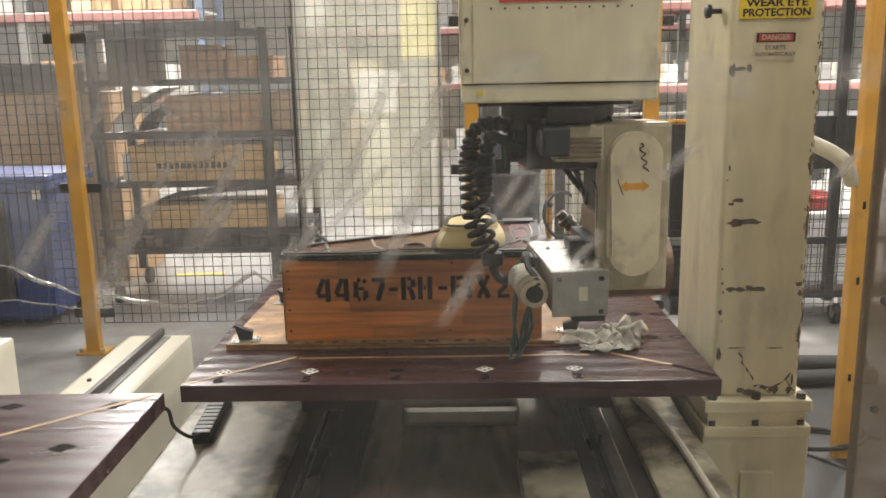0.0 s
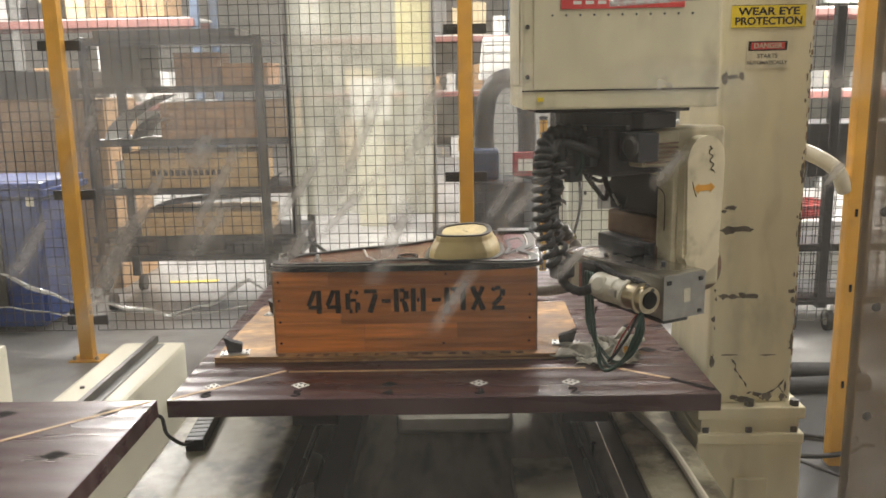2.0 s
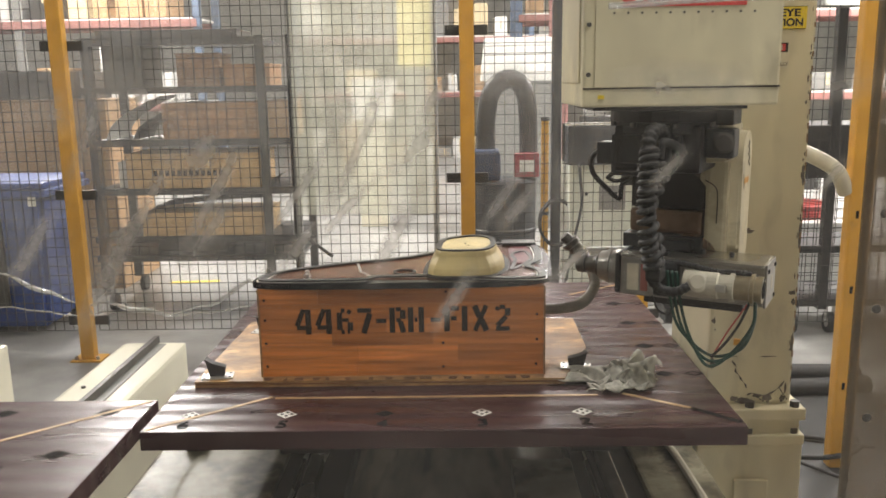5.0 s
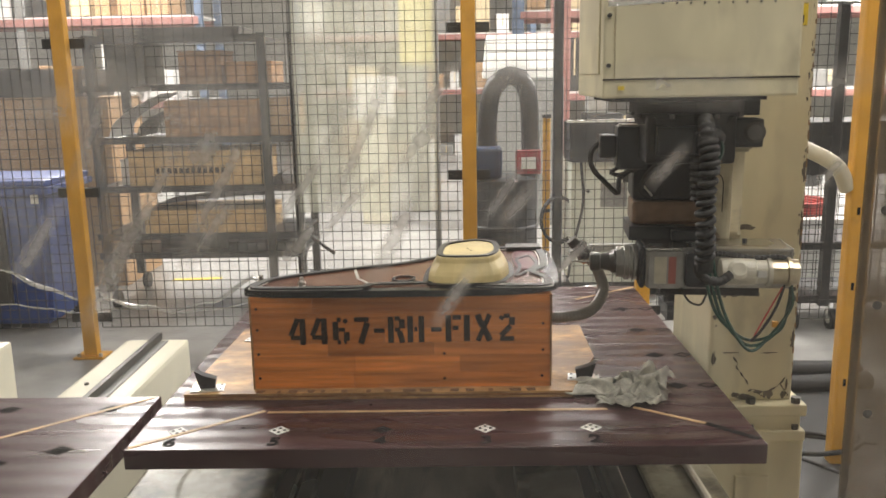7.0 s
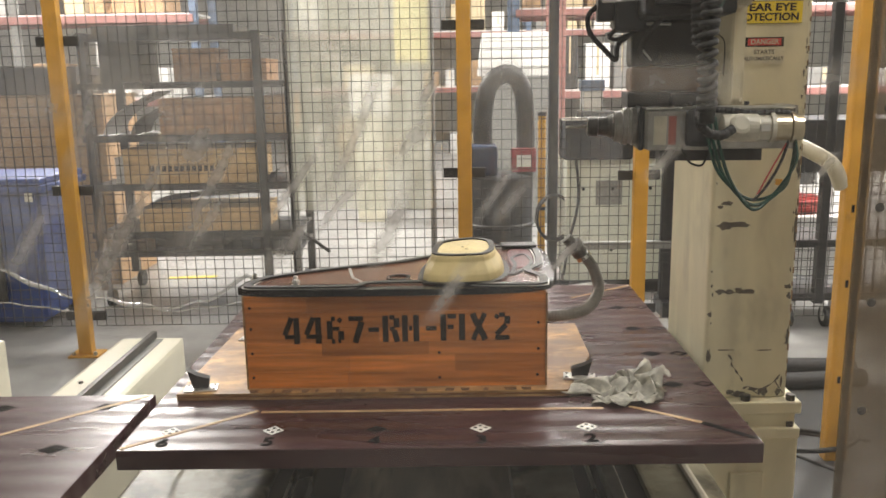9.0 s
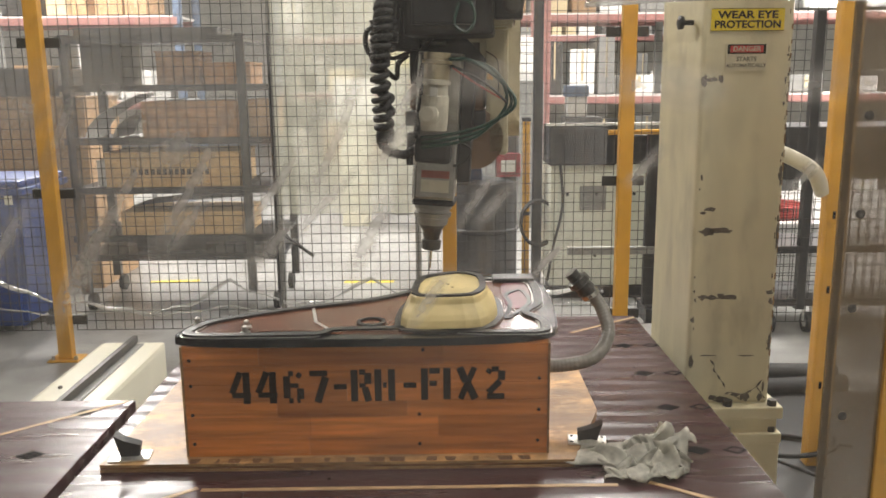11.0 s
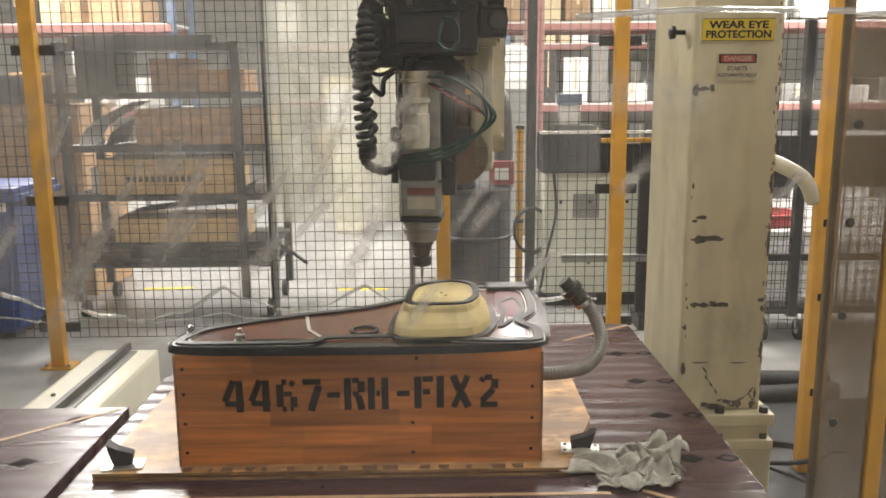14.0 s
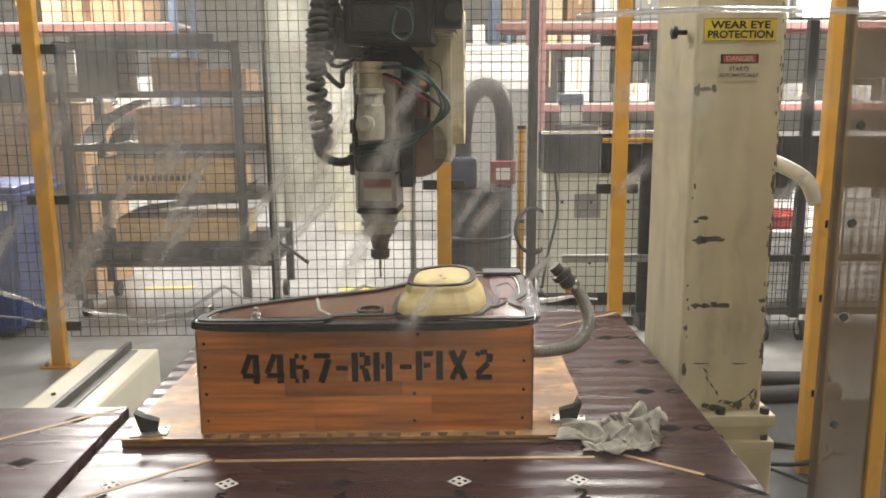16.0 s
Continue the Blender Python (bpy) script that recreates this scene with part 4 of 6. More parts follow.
def head_thing():
    h = thing("swivel_head", pose(0.262, 2.295, 1.53), "grimy black swivel head with a cream arm and milling spindle", "router head")
    part("turntable", turned([(0, 0.15), (-0.03, 0.15), (-0.032, 0.135), (-0.06, 0.135)], ((0, 0, -0.012), (0, 0, 1)), 28), MOTOR_DARK, h)
    for k in range(8):
        a = math.pi * (k + 0.5) / 4
        part("clamp_bolt", add_cyl(bmesh.new(), (0.142 * math.cos(a), 0.142 * math.sin(a), -0.044), (0.142 * math.cos(a), 0.142 * math.sin(a), -0.056), 0.008, seg=6), DARK_STEEL, h)
    part("hub", boxes((-0.115, -0.10, -0.175, 0.115, 0.13, -0.05), bevel=0.012), MOTOR_DARK, h, "grimy black casting")
    part("hub_step", boxes((-0.09, -0.125, -0.15, 0.07, -0.09, -0.075), bevel=0.008), BLACK, h)
    part("lug", boxes((0.02, -0.05, -0.052, 0.182, 0.06, -0.012), bevel=0.005), MOTOR_DARK, h)
    part("side_motor", boxes((-0.175, 0.06, -0.205, -0.09, 0.17, -0.085), bevel=0.008), BLACK, h, "black servo motor")
    part("motor_end", boxes((-0.222, 0.075, -0.175, -0.175, 0.15, -0.11), bevel=0.006), BLACK, h)
    part("motor_cap", boxes((-0.165, 0.065, -0.088, -0.10, 0.165, -0.081), bevel=0.003), GREY_STEEL, h)
    part("small_motor", boxes((0.115, -0.07, -0.135, 0.19, 0.0, -0.06), bevel=0.008), BLACK, h, "small black motor")
    part("motor_eye", turned([(0, 0.026), (0.006, 0.028), (0.01, 0.02)], ((0.165, -0.07, -0.095), (0, -1, 0)), 18), DARK_STEEL, h)
    part("motor_lead", tube([(-0.222, 0.11, -0.135), (-0.245, 0.10, -0.16), (-0.24, 0.10, -0.205), (-0.20, 0.11, -0.25), (-0.165, 0.12, -0.28), (-0.16, 0.13, -0.24), (-0.13, 0.13, -0.215)], 0.0075), RUBBER, h)
    part("motor_lead", tube([(-0.19, 0.08, -0.215), (-0.165, 0.07, -0.20), (-0.12, 0.08, -0.205), (-0.165, 0.10, -0.225), (-0.19, 0.09, -0.218)], 0.006), RUBBER, h)
    part("motor_lead", tube([(-0.05, 0.02, -0.17), (-0.09, 0.06, -0.22), (-0.10, 0.10, -0.27), (-0.06, 0.10, -0.29), (-0.04, 0.11, -0.24)], 0.008), RUBBER, h)
    # cream yoke: a ribbed cross arm, the drop arm and its long oval belt cover
    part("cross_arm", boxes((-0.04, 0.03, -0.155, 0.15, 0.27, -0.058), bevel=0.01), ARM_CREAM, h, "soiled cream cross arm")
    part("rib_block", boxes((0.06, -0.035, -0.15, 0.165, 0.09, -0.06), bevel=0.006), ARM_CREAM, h, "ribbed cream block")
    for k in range(5):
        part("cooling_fin", boxes((0.164, -0.03, -0.142 + 0.012 * k, 0.170, 0.082, -0.137 + 0.012 * k)), BROWN_CASE, h)
    gus = bmesh.new()
    pts = [(0.02, -0.156), (0.10, -0.156), (0.10, -0.24)]
    lo = [gus.verts.new((x, 0.10, z)) for x, z in pts]
    hi = [gus.verts.new((x, 0.22, z)) for x, z in pts]
    gus.faces.new(lo)
    gus.faces.new(hi[::-1])
    for i in range(3):
        gus.faces.new((lo[i], hi[i], hi[(i + 1) % 3], lo[(i + 1) % 3]))
    part("gusset", gus, ARM_CREAM, h)
    part("drop_arm", boxes((0.09, 0.085, -0.495, 0.152, 0.268, -0.055), bevel=0.012), ARM_CREAM, h, "soiled cream drop arm")
    oval = []
    for i in range(40):
        a = 2 * math.pi * i / 40
        oval.append((0.067 * math.cos(a), (0.067 * math.sin(a) + (0.118 if math.sin(a) >= 0 else -0.118))))
    bm = prism(oval, 0, 0.032, 0.008)
    bmesh.ops.transform(bm, matrix=Matrix(((0, 0, 1, 0.152), (1, 0, 0, 0.170), (0, 1, 0, -0.262), (0, 0, 0, 1))), verts=bm.verts)
    cover = part("belt_cover", bm, COVER_CREAM, h, "pale oval belt cover with an orange arrow")
    part("arrow_label", boxes((0.1838, 0.145, -0.222, 0.1848, 0.185, -0.206)), SIGN_ORANGE, cover)
    bm = bmesh.new()
    for y0, y1 in ((0.146, 0.126), (0.184, 0.204)):
        vs = [bm.verts.new((0.1848, y0, -0.199)), bm.verts.new((0.1848, y0, -0.229)), bm.verts.new((0.1848, y1, -0.214))]
        bm.faces.new(vs)
        vs2 = [bm.verts.new((0.1838, v.co.y, v.co.z)) for v in vs]
        bm.faces.new(vs2[::-1])
    part("arrow_head", bm, SIGN_ORANGE, cover)
    zig = [(0.1846, 0.178 + 0.007 * math.sin(k * 1.9) + 0.0015 * k, -0.105 - 0.0065 * k) for k in range(12)]
    part("scribble", tube(zig, 0.0016, 3, 5), STENCIL, cover, "hand-drawn black scribble")
    part("crack", tube([(0.1842, 0.122, -0.195), (0.1842, 0.128, -0.215), (0.1842, 0.137, -0.235)], 0.0014, 4, 5), STENCIL, cover)
    part("crack", tube([(0.09, 0.082, -0.21), (0.115, 0.0845, -0.225), (0.125, 0.0845, -0.25), (0.125, 0.0845, -0.33)], 0.0016, 4, 5), STENCIL, h, "dark crack in the paint")
    # drive between the arms
    part("belt_housing", boxes((-0.125, 0.10, -0.30, 0.088, 0.25, -0.17), bevel=0.015), MOTOR_DARK, h, "black belt housing")
    part("drive_casting", boxes((-0.125, 0.095, -0.37, 0.085, 0.24, -0.301), bevel=0.012), BROWN_CASE, h, "brown metal drive casting")
    part("drive_base", boxes((-0.135, 0.07, -0.412, 0.09, 0.25, -0.371), bevel=0.004), BLACK, h)
    part("tie_rod", add_cyl(bmesh.new(), (-0.10, 0.09, -0.185), (-0.02, 0.092, -0.187), 0.004, seg=8), STEEL, h, "bright steel rod")
    part("tie_rod", add_cyl(bmesh.new(), (-0.10, 0.09, -0.25), (-0.07, 0.092, -0.285), 0.003, seg=8), STEEL, h)
    part("pivot_housing", add_cyl(bmesh.new(), (0.055, 0.085, -0.45), (0.055, 0.29, -0.45), 0.085, seg=28), BROWN_CASE, h, "brown round pivot housing")
    part("green_line", tube([(0.03, -0.13, -0.09), (0.06, -0.15, -0.10), (0.07, -0.15, -0.14), (0.05, -0.15, -0.17), (0.02, -0.15, -0.15), (0.03, -0.14, -0.10)], 0.004), GREEN_WIRE, h)
    # the cable harness hangs free and is dragged along when the spindle tips
    hn = part("cable_harness", coil([(0.0, 0.0, -0.10), (0.005, -0.012, -0.16), (0.0, -0.01, -0.24), (0.005, 0.0, -0.33), (0.012, 0.03, -0.41)], 0.0185, 14, 0.0082), RUBBER, h, "black coiled air line", smooth=True)
    part("coiled_line", coil([(0.004, 0.045, -0.11), (0.018, 0.030, -0.18), (-0.004, 0.022, -0.26), (0.016, 0.035, -0.34), (0.012, 0.06, -0.42)], 0.015, 10, 0.0075), RUBBER, hn, "black coiled air line", smooth=True)
    part("corrugated_sleeve", turned([(0.008 * k, 0.022 if k % 2 else 0.027) for k in range(15)], ((-0.012, 0.03, -0.14), (0.06, 0.0, -1)), 14), RUBBER, hn, "black corrugated sleeve")
    part("top_bend", tube([(0.02, 0.13, -0.10), (0.01, 0.09, -0.065), (0.0, 0.035, -0.06), (-0.002, 0.0, -0.085), (0.0, -0.002, -0.12)], lambda u: 0.018 + 0.003 * math.sin(u * 60), 12, 10), RUBBER, hn, "black bundled hoses", smooth=True)
    part("top_bend", tube([(0.05, 0.13, -0.12), (0.045, 0.08, -0.10), (0.02, 0.045, -0.09), (0.014, 0.042, -0.13)], 0.013, 8, 10), RUBBER, hn, smooth=True)
    part("connector_cluster", boxes((-0.015, 0.075, -0.16, 0.03, 0.125, -0.09), (0.0, 0.06, -0.19, 0.03, 0.10, -0.15), bevel=0.006), BLACK, hn)
    part("hose_curl", tube([(0.012, 0.04, -0.40), (0.0, 0.05, -0.435), (0.02, 0.06, -0.465), (0.06, 0.075, -0.475), (0.09, 0.09, -0.46)], lambda u: 0.012 + 0.0015 * math.sin(u * 70), 10, 10), RUBBER, hn, "black ribbed hose end", smooth=True)
    part("sleeve_end", boxes((-0.008, 0.02, -0.445, 0.034, 0.08, -0.405), bevel=0.012), RUBBER, hn)
    # the spindle turns on the pivot; at rest its tool points along -x, AX above the pivot
    AX = 0.045
    s = part("spindle", boxes((-0.10, -0.062, AX - 0.058, 0.280, 0.070, AX + 0.046), bevel=0.004), SPINDLE_ALU, h, "dull aluminium milling spindle")
    part("top_plate", boxes((-0.10, -0.068, AX + 0.0465, 0.280, 0.076, AX + 0.054), bevel=0.002), STEEL, s, "milled steel top plate")
    part("end_plate", boxes((0.280, -0.066, AX - 0.060, 0.287, 0.074, AX + 0.054), bevel=0.002), GREY_STEEL, s, "dull grey end plate")
    for y, z in ((-0.05, 0.036), (0.055, 0.036), (0.055, -0.048)):
        part("end_bolt", boxes((0.287, y - 0.006, AX + z - 0.005, 0.291, y + 0.006, AX + z + 0.005)), BLACK, s)
    part("rating_label", boxes((0.2872, 0.0, AX - 0.02, 0.2882, 0.022, AX + 0.015)), PALE_LABEL, s)
    for x, y in ((0.18, 0.03), (0.02, -0.03), (0.10, 0.045)):
        part("top_screw", add_cyl(bmesh.new(), (x, y, AX + 0.054), (x, y, AX + 0.062), 0.007, seg=8), BLACK, s)
    part("top_block", boxes((-0.02, 0.02, AX + 0.054, 0.07, 0.072, AX + 0.085), bevel=0.008), BLACK, s)
    part("front_ring", boxes((-0.118, -0.066, AX - 0.062, -0.10, 0.066, AX + 0.054), bevel=0.012), BLACK, s)
    part("collar", turned([(0, 0.050), (0.012, 0.052), (0.014, 0.047), (0.022, 0.047), (0.024, 0.052), (0.036, 0.050), (0.038, 0.044), (0.058, 0.042)], ((-0.118, 0, AX), (-1, 0, 0)), 28), GREY_STEEL, s, "steel spindle collar", smooth=False)
    part("tool_holder", turned([(0, 0.034), (0.010, 0.034), (0.02, 0.027), (0.045, 0.022), (0.047, 0.027), (0.070, 0.027), (0.074, 0.023)], ((-0.174, 0, AX), (-1, 0, 0)), 20), DARK_STEEL, s, "dark tool holder")
    part("router_bit", turned([(0, 0.0045), (0.03, 0.0045), (0.032, 0.003), (0.06, 0.003)], ((-0.246, 0, AX), (-1, 0, 0)), 10), STEEL, s, "slim steel router bit")
    part("side_recess", boxes((-0.095, -0.072, AX - 0.060, 0.07, -0.062, AX + 0.045), bevel=0.004), GREY_STEEL, s)
    part("warning_label", boxes((-0.078, -0.0735, AX - 0.045, -0.045, -0.072, AX + 0.03)), PALE_LABEL, s)
    part("warning_label", boxes((-0.040, -0.0735, AX - 0.045, -0.020, -0.072, AX + 0.03)), LABEL_RED, s, "small red and white label")
    part("dark_gland", boxes((0.0, -0.105, AX - 0.05, 0.07, -0.072, AX + 0.05), bevel=0.016), BLACK, s)
    CY = -0.110
    part("connector", turned([(0, 0.02), (0.004, 0.034), (0.03, 0.036), (0.09, 0.036), (0.094, 0.032), (0.12, 0.032), (0.121, 0.038), (0.132, 0.038), (0.134, 0.030), (0.19, 0.030), (0.195, 0.027)],
                             ((0.085, CY, AX), (1, 0, 0)), 24), DIRTY_CREAM, s, "cream round connector", smooth=False)
    part("connector_ring", turned([(0, 0.0335), (0.045, 0.0335), (0.047, 0.0395), (0.055, 0.0395), (0.057, 0.034), (0.075, 0.034)], ((0.21, CY, AX), (1, 0, 0)), 24), BRASS, s, "worn brass ring")
    part("connector_bore", add_cyl(bmesh.new(), (0.2855, CY, AX), (0.2875, CY, AX), 0.022, seg=18), HOLE, s)
    part("connector_clip", boxes((0.175, CY - 0.040, AX - 0.008, 0.20, CY - 0.030, AX + 0.012), bevel=0.003), STEEL, s, "bright steel clip")
    part("elbow", turned([(0, 0.022), (0.02, 0.027), (0.035, 0.027), (0.04, 0.018)], ((0.125, CY, AX), (0.1, -0.75, 0.3)), 18), DIRTY_CREAM, s)
    part("feed_line", tube([(0.05, -0.09, AX + 0.045), (0.10, -0.10, AX + 0.045), (0.17, -0.105, AX + 0.036), (0.24, -0.105, AX + 0.038), (0.285, -0.10, AX + 0.02)], lambda u: 0.008 + 0.0012 * math.sin(u * 130), 14, 8), RUBBER, s, "black ribbed feed line")
    for wob, fat in ((0.0, 1.0), (0.013, 1.05), (-0.012, 0.94)):
        loop = [(0.055 + wob, -0.115, AX + 0.03), (0.07 + wob, -0.125, AX - 0.05), (0.10 + wob, -0.135, AX - 0.13 * fat), (0.165, -0.14 - wob, AX - 0.195 * fat), (0.23 - wob, -0.135, AX - 0.165 * fat), (0.268, -0.125 - wob, AX - 0.09), (0.27, -0.12, AX - 0.03)]
        part("green_loop", tube(loop, 0.0046, 8, 6), GREEN_WIRE, s, "loop of green air hose", smooth=True)
    part("black_loop", tube([(0.26, -0.11, AX - 0.02), (0.235, -0.125, AX - 0.09), (0.20, -0.135, AX - 0.15), (0.17, -0.138, AX - 0.185)], 0.0038, 6, 6), RUBBER, s)
    part("black_loop", tube([(-0.005, -0.075, AX - 0.055), (0.015, -0.085, AX - 0.09), (0.045, -0.09, AX - 0.098), (0.06, -0.09, AX - 0.07)], 0.003, 6, 6), RUBBER, s)
    part("red_wire", tube([(0.18, -0.135, AX - 0.17), (0.21, -0.13, AX - 0.11), (0.25, -0.115, AX - 0.04)], 0.0024, 6, 5), RED, s, "thin red wire")
    part("orange_tag", boxes((0.225, -0.136, AX - 0.145, 0.24, -0.126, AX - 0.13)), SIGN_ORANGE, s)
    part("back_slide", boxes((-0.05, 0.0, AX - 0.095, 0.22, 0.085, AX - 0.0605), bevel=0.003), MOTOR_DARK, s, "black slide under the spindle")
    return h, s, hn


SPINDLE_ALU = mat("dull_aluminium", (0.36, 0.345, 0.315), 0.38, 0.85, grain=0.15, scale=20, stain=0.5, stain_color=(0.12, 0.10, 0.08), stain_scale=7, stain_edge=(0.5, 0.7), bump=0.03)
DIRTY_CREAM = mat("dirty_cream_plastic", (0.50, 0.47, 0.38), 0.42, grain=0.15, scale=20, stain=0.5, stain_color=(0.2, 0.17, 0.12), stain_scale=14, stain_edge=(0.5, 0.7))
COVER_CREAM = mat("pale_cover_paint", (0.60, 0.53, 0.36), 0.45, grain=0.12, scale=8, stain=0.6, stain_color=(0.22, 0.18, 0.11), stain_scale=7, stain_edge=(0.55, 0.72))
SIGN_ORANGE = mat("orange_label", (0.60, 0.28, 0.03), 0.5)
LABEL_RED = mat("faded_red_label", (0.30, 0.10, 0.08), 0.5, grain=0.2)
BROWN_CASE = mat("brown_casing", (0.15, 0.095, 0.06), 0.45, 0.3, grain=0.25)
GREY_STEEL = mat("grey_ground_steel", (0.30, 0.29, 0.27), 0.35, 0.7, grain=0.15)
head, spindle, harness = head_thing()

# ---- behind the fence ----
def storage_rack():
    r = thing("storage_rack", pose(-2.55, 5.85, 0), "black steel storage rack on casters holding wooden fixtures", "storage rack")
    W, D = 1.48, 0.6
    for x in (0.04, W - 0.04, W - 0.25):
        for y in (0, D):
            if x == W - 0.25 and y == D:
                continue
            part("upright", boxes((x - 0.028, y - 0.03, 0.12, x + 0.028, y + 0.03, 1.92), bevel=0.004), BLACK, r)
    for z in (0.39, 0.525, 0.865, 1.205, 1.565, 1.885):
        w = W - 0.22 if z > 1.8 else W
        part("shelf", boxes((0.02, -0.02, z - 0.01, w - 0.02, D + 0.02, z + 0.014), (0.0, -0.045, z - 0.025, w, -0.015, z + 0.02)), BLACK, r)
    part("diagonal_brace", add_cyl(bmesh.new(), (W - 0.02, -0.03, 0.55), (W + 0.22, -0.2, 0.42), 0.012, seg=8), BLACK, r)
    for x in (0.08, W - 0.08):
        for y in (0, D):
            part("caster", add_cyl(bmesh.new(), (x - 0.02, y, 0.06), (x + 0.02, y, 0.06), 0.06, seg=16), RUBBER, r)
    return r


def crate(x, y, z, w, d, h, material, label, bars=0, name="wooden_crate"):
    c = thing(name, pose(x, y, z), label, "crate")
    part("front_board", boxes((0, 0, 0, w, 0.018, h), bevel=0.003), material, c)
    part("back_board", boxes((0, d - 0.018, 0, w, d, h), bevel=0.003), material, c)
    part("end_board", boxes((0, 0.018, 0, 0.018, d - 0.018, h)), material, c)
    part("end_board", boxes((w - 0.018, 0.018, 0, w, d - 0.018, h)), material, c)
    part("lid", boxes((-0.005, -0.004, h, w + 0.005, d + 0.004, h + 0.012), bevel=0.002), material, c)
    for k in range(bars):
        part("stencil_bar", boxes((w * 0.2 + k * 0.042, -0.0015, h * 0.38, w * 0.2 + k * 0.042 + 0.028, 0.0, h * 0.55)), STENCIL, c)
    return c


TAN = mat("tan_plywood", (0.60, 0.40, 0.19), 0.55, grain=0.2, scale=8, stretch=(1, 4, 6), random_tone=0.15)
BROWN = mat("brown_board", (0.33, 0.17, 0.07), 0.55, grain=0.25, scale=8, stretch=(1, 4, 6), random_tone=0.15)
PANEL_DARK = mat("dark_moulded_panel", (0.04, 0.038, 0.036), 0.5, grain=0.2)
storage_rack()
crate(-2.30, 5.84, 0.880, 0.94, 0.5, 0.235, TAN, "tan plywood crate with stencilled marks on a rack shelf", 13)
crate(-2.22, 5.84, 0.540, 0.88, 0.5, 0.155, TAN, "low tan plywood crate on the bottom rack shelf")
crate(-2.02, 5.84, 1.220, 0.68, 0.5, 0.24, BROWN, "brown wooden crate on a rack shelf")
crate(-1.30, 5.90, 1.220, 0.17, 0.4, 0.25, CARDBOARD, "small cardboard box on a rack shelf")
crate(-1.58, 5.86, 1.580, 0.32, 0.4, 0.14, BROWN, "shallow brown box beneath the rack top")
crate(-1.93, 5.95, 1.580, 0.30, 0.35, 0.22, BROWN, "dark wooden block beneath the rack top")
crate(-2.40, 5.84, 1.580, 0.27, 0.4, 0.28, PANEL_DARK, "dark moulded tray beneath the rack top")
crate(-2.46, 5.9, 1.906, 0.98, 0.4, 0.05, PANEL_DARK, "long dark moulded tray lying on the rack top")
crate(-2.40, 5.95, 0.880, 0.08, 0.3, 0.17, PALE, "small white carton beside the stencilled crate")
crate(-2.16, 5.95, 0.407, 0.5, 0.35, 0.08, PANEL_DARK, "flat dark tray on the lowest rack shelf")


def moulded_panel(x, y, z, w, rise, label, material):
    """A bowed sheet that leans on a shelf."""
    bm = bmesh.new()
    n = 14
    a = []
    for i in range(n + 1):
        u = i / n
        a.append([bm.verts.new((w * u, yy, rise * (u ** 0.5))) for yy in (0, 0.42)])
    for i in range(n):
        bm.faces.new((a[i][0], a[i + 1][0], a[i + 1][1], a[i][1]))
    bmesh.ops.solidify(bm, geom=bm.faces[:], thickness=0.012)
    o = part("moulded_panel", bm, material)
    o.matrix_world = pose(x, y, z)
    return tagged(o, label, "panel")


moulded_panel(-2.24, 5.86, 1.225, 0.42, 0.26, "dark bowed moulded panel leaning on the rack", PANEL_DARK)
moulded_panel(-2.40, 5.79, 1.226, 0.40, 0.30, "white curled sheet on the rack shelf", PALE)
moulded_panel(-2.22, 5.84, 0.715, 0.88, 0.10, "dark flat moulded panel on the rack", PANEL_DARK)
moulded_panel(-1.32, 5.84, 0.88, 0.2, 0.13, "dark moulded offcut on the rack", PANEL_DARK)


def wheelie_bin():
    b = thing("recycling_bin", pose(-2.98, 5.5, 0), "tall blue plastic wheeled bin with a white label", "bin")
    bm = bmesh.new()
    pts = []
    for s, z in ((0.82, 0.05), (1.0, 0.93)):
        pts.append([bm.verts.new((x * s, y * s, z)) for x, y in ((-0.38, -0.3), (0.38, -0.3), (0.38, 0.3), (-0.38, 0.3))])
    for i in range(4):
        bm.faces.new((pts[0][i], pts[0][(i + 1) % 4], pts[1][(i + 1) % 4], pts[1][i]))
    bm.faces.new(pts[0][::-1])
    bm.faces.new(pts[1])
    bmesh.ops.bevel(bm, geom=bm.edges[:], offset=0.03, segments=2, affect="EDGES")
    part("bin_body", bm, BLUE, b)
    part("rim", boxes((-0.42, -0.33, 0.92, 0.42, 0.33, 0.965), bevel=0.012), BLUE, b)
    part("lid", boxes((-0.40, -0.31, 0.966, 0.40, 0.33, 1.01), bevel=0.02), BLUE, b)
    part("white_label", boxes((0.29, -0.304, 0.86, 0.34, -0.30, 0.95)), WHITE_PAINT, b)
    part("front_rib", boxes((-0.30, -0.31, 0.2, 0.1, -0.28, 0.85), bevel=0.01), PANEL_DARK, b, "dark scuffed front")
    for x in (-0.3, 0.3):
        part("wheel", add_cyl(bmesh.new(), (x - 0.03, 0.22, 0.09), (x + 0.03, 0.22, 0.09), 0.09, seg=16), RUBBER, b)


wheelie_bin()
crate(-3.75, 6.5, 0.0, 1.1, 0.8, 0.75, CARDBOARD, "big cardboard carton on the floor", name="carton")
crate(-3.65, 6.55, 0.765, 0.95, 0.7, 0.72, CARDBOARD, "big cardboard carton stacked on another", name="carton")
crate(-3.70, 6.6, 1.5, 0.8, 0.6, 0.2, PANEL_DARK, "dark moulded crate on stacked cartons", name="carton")


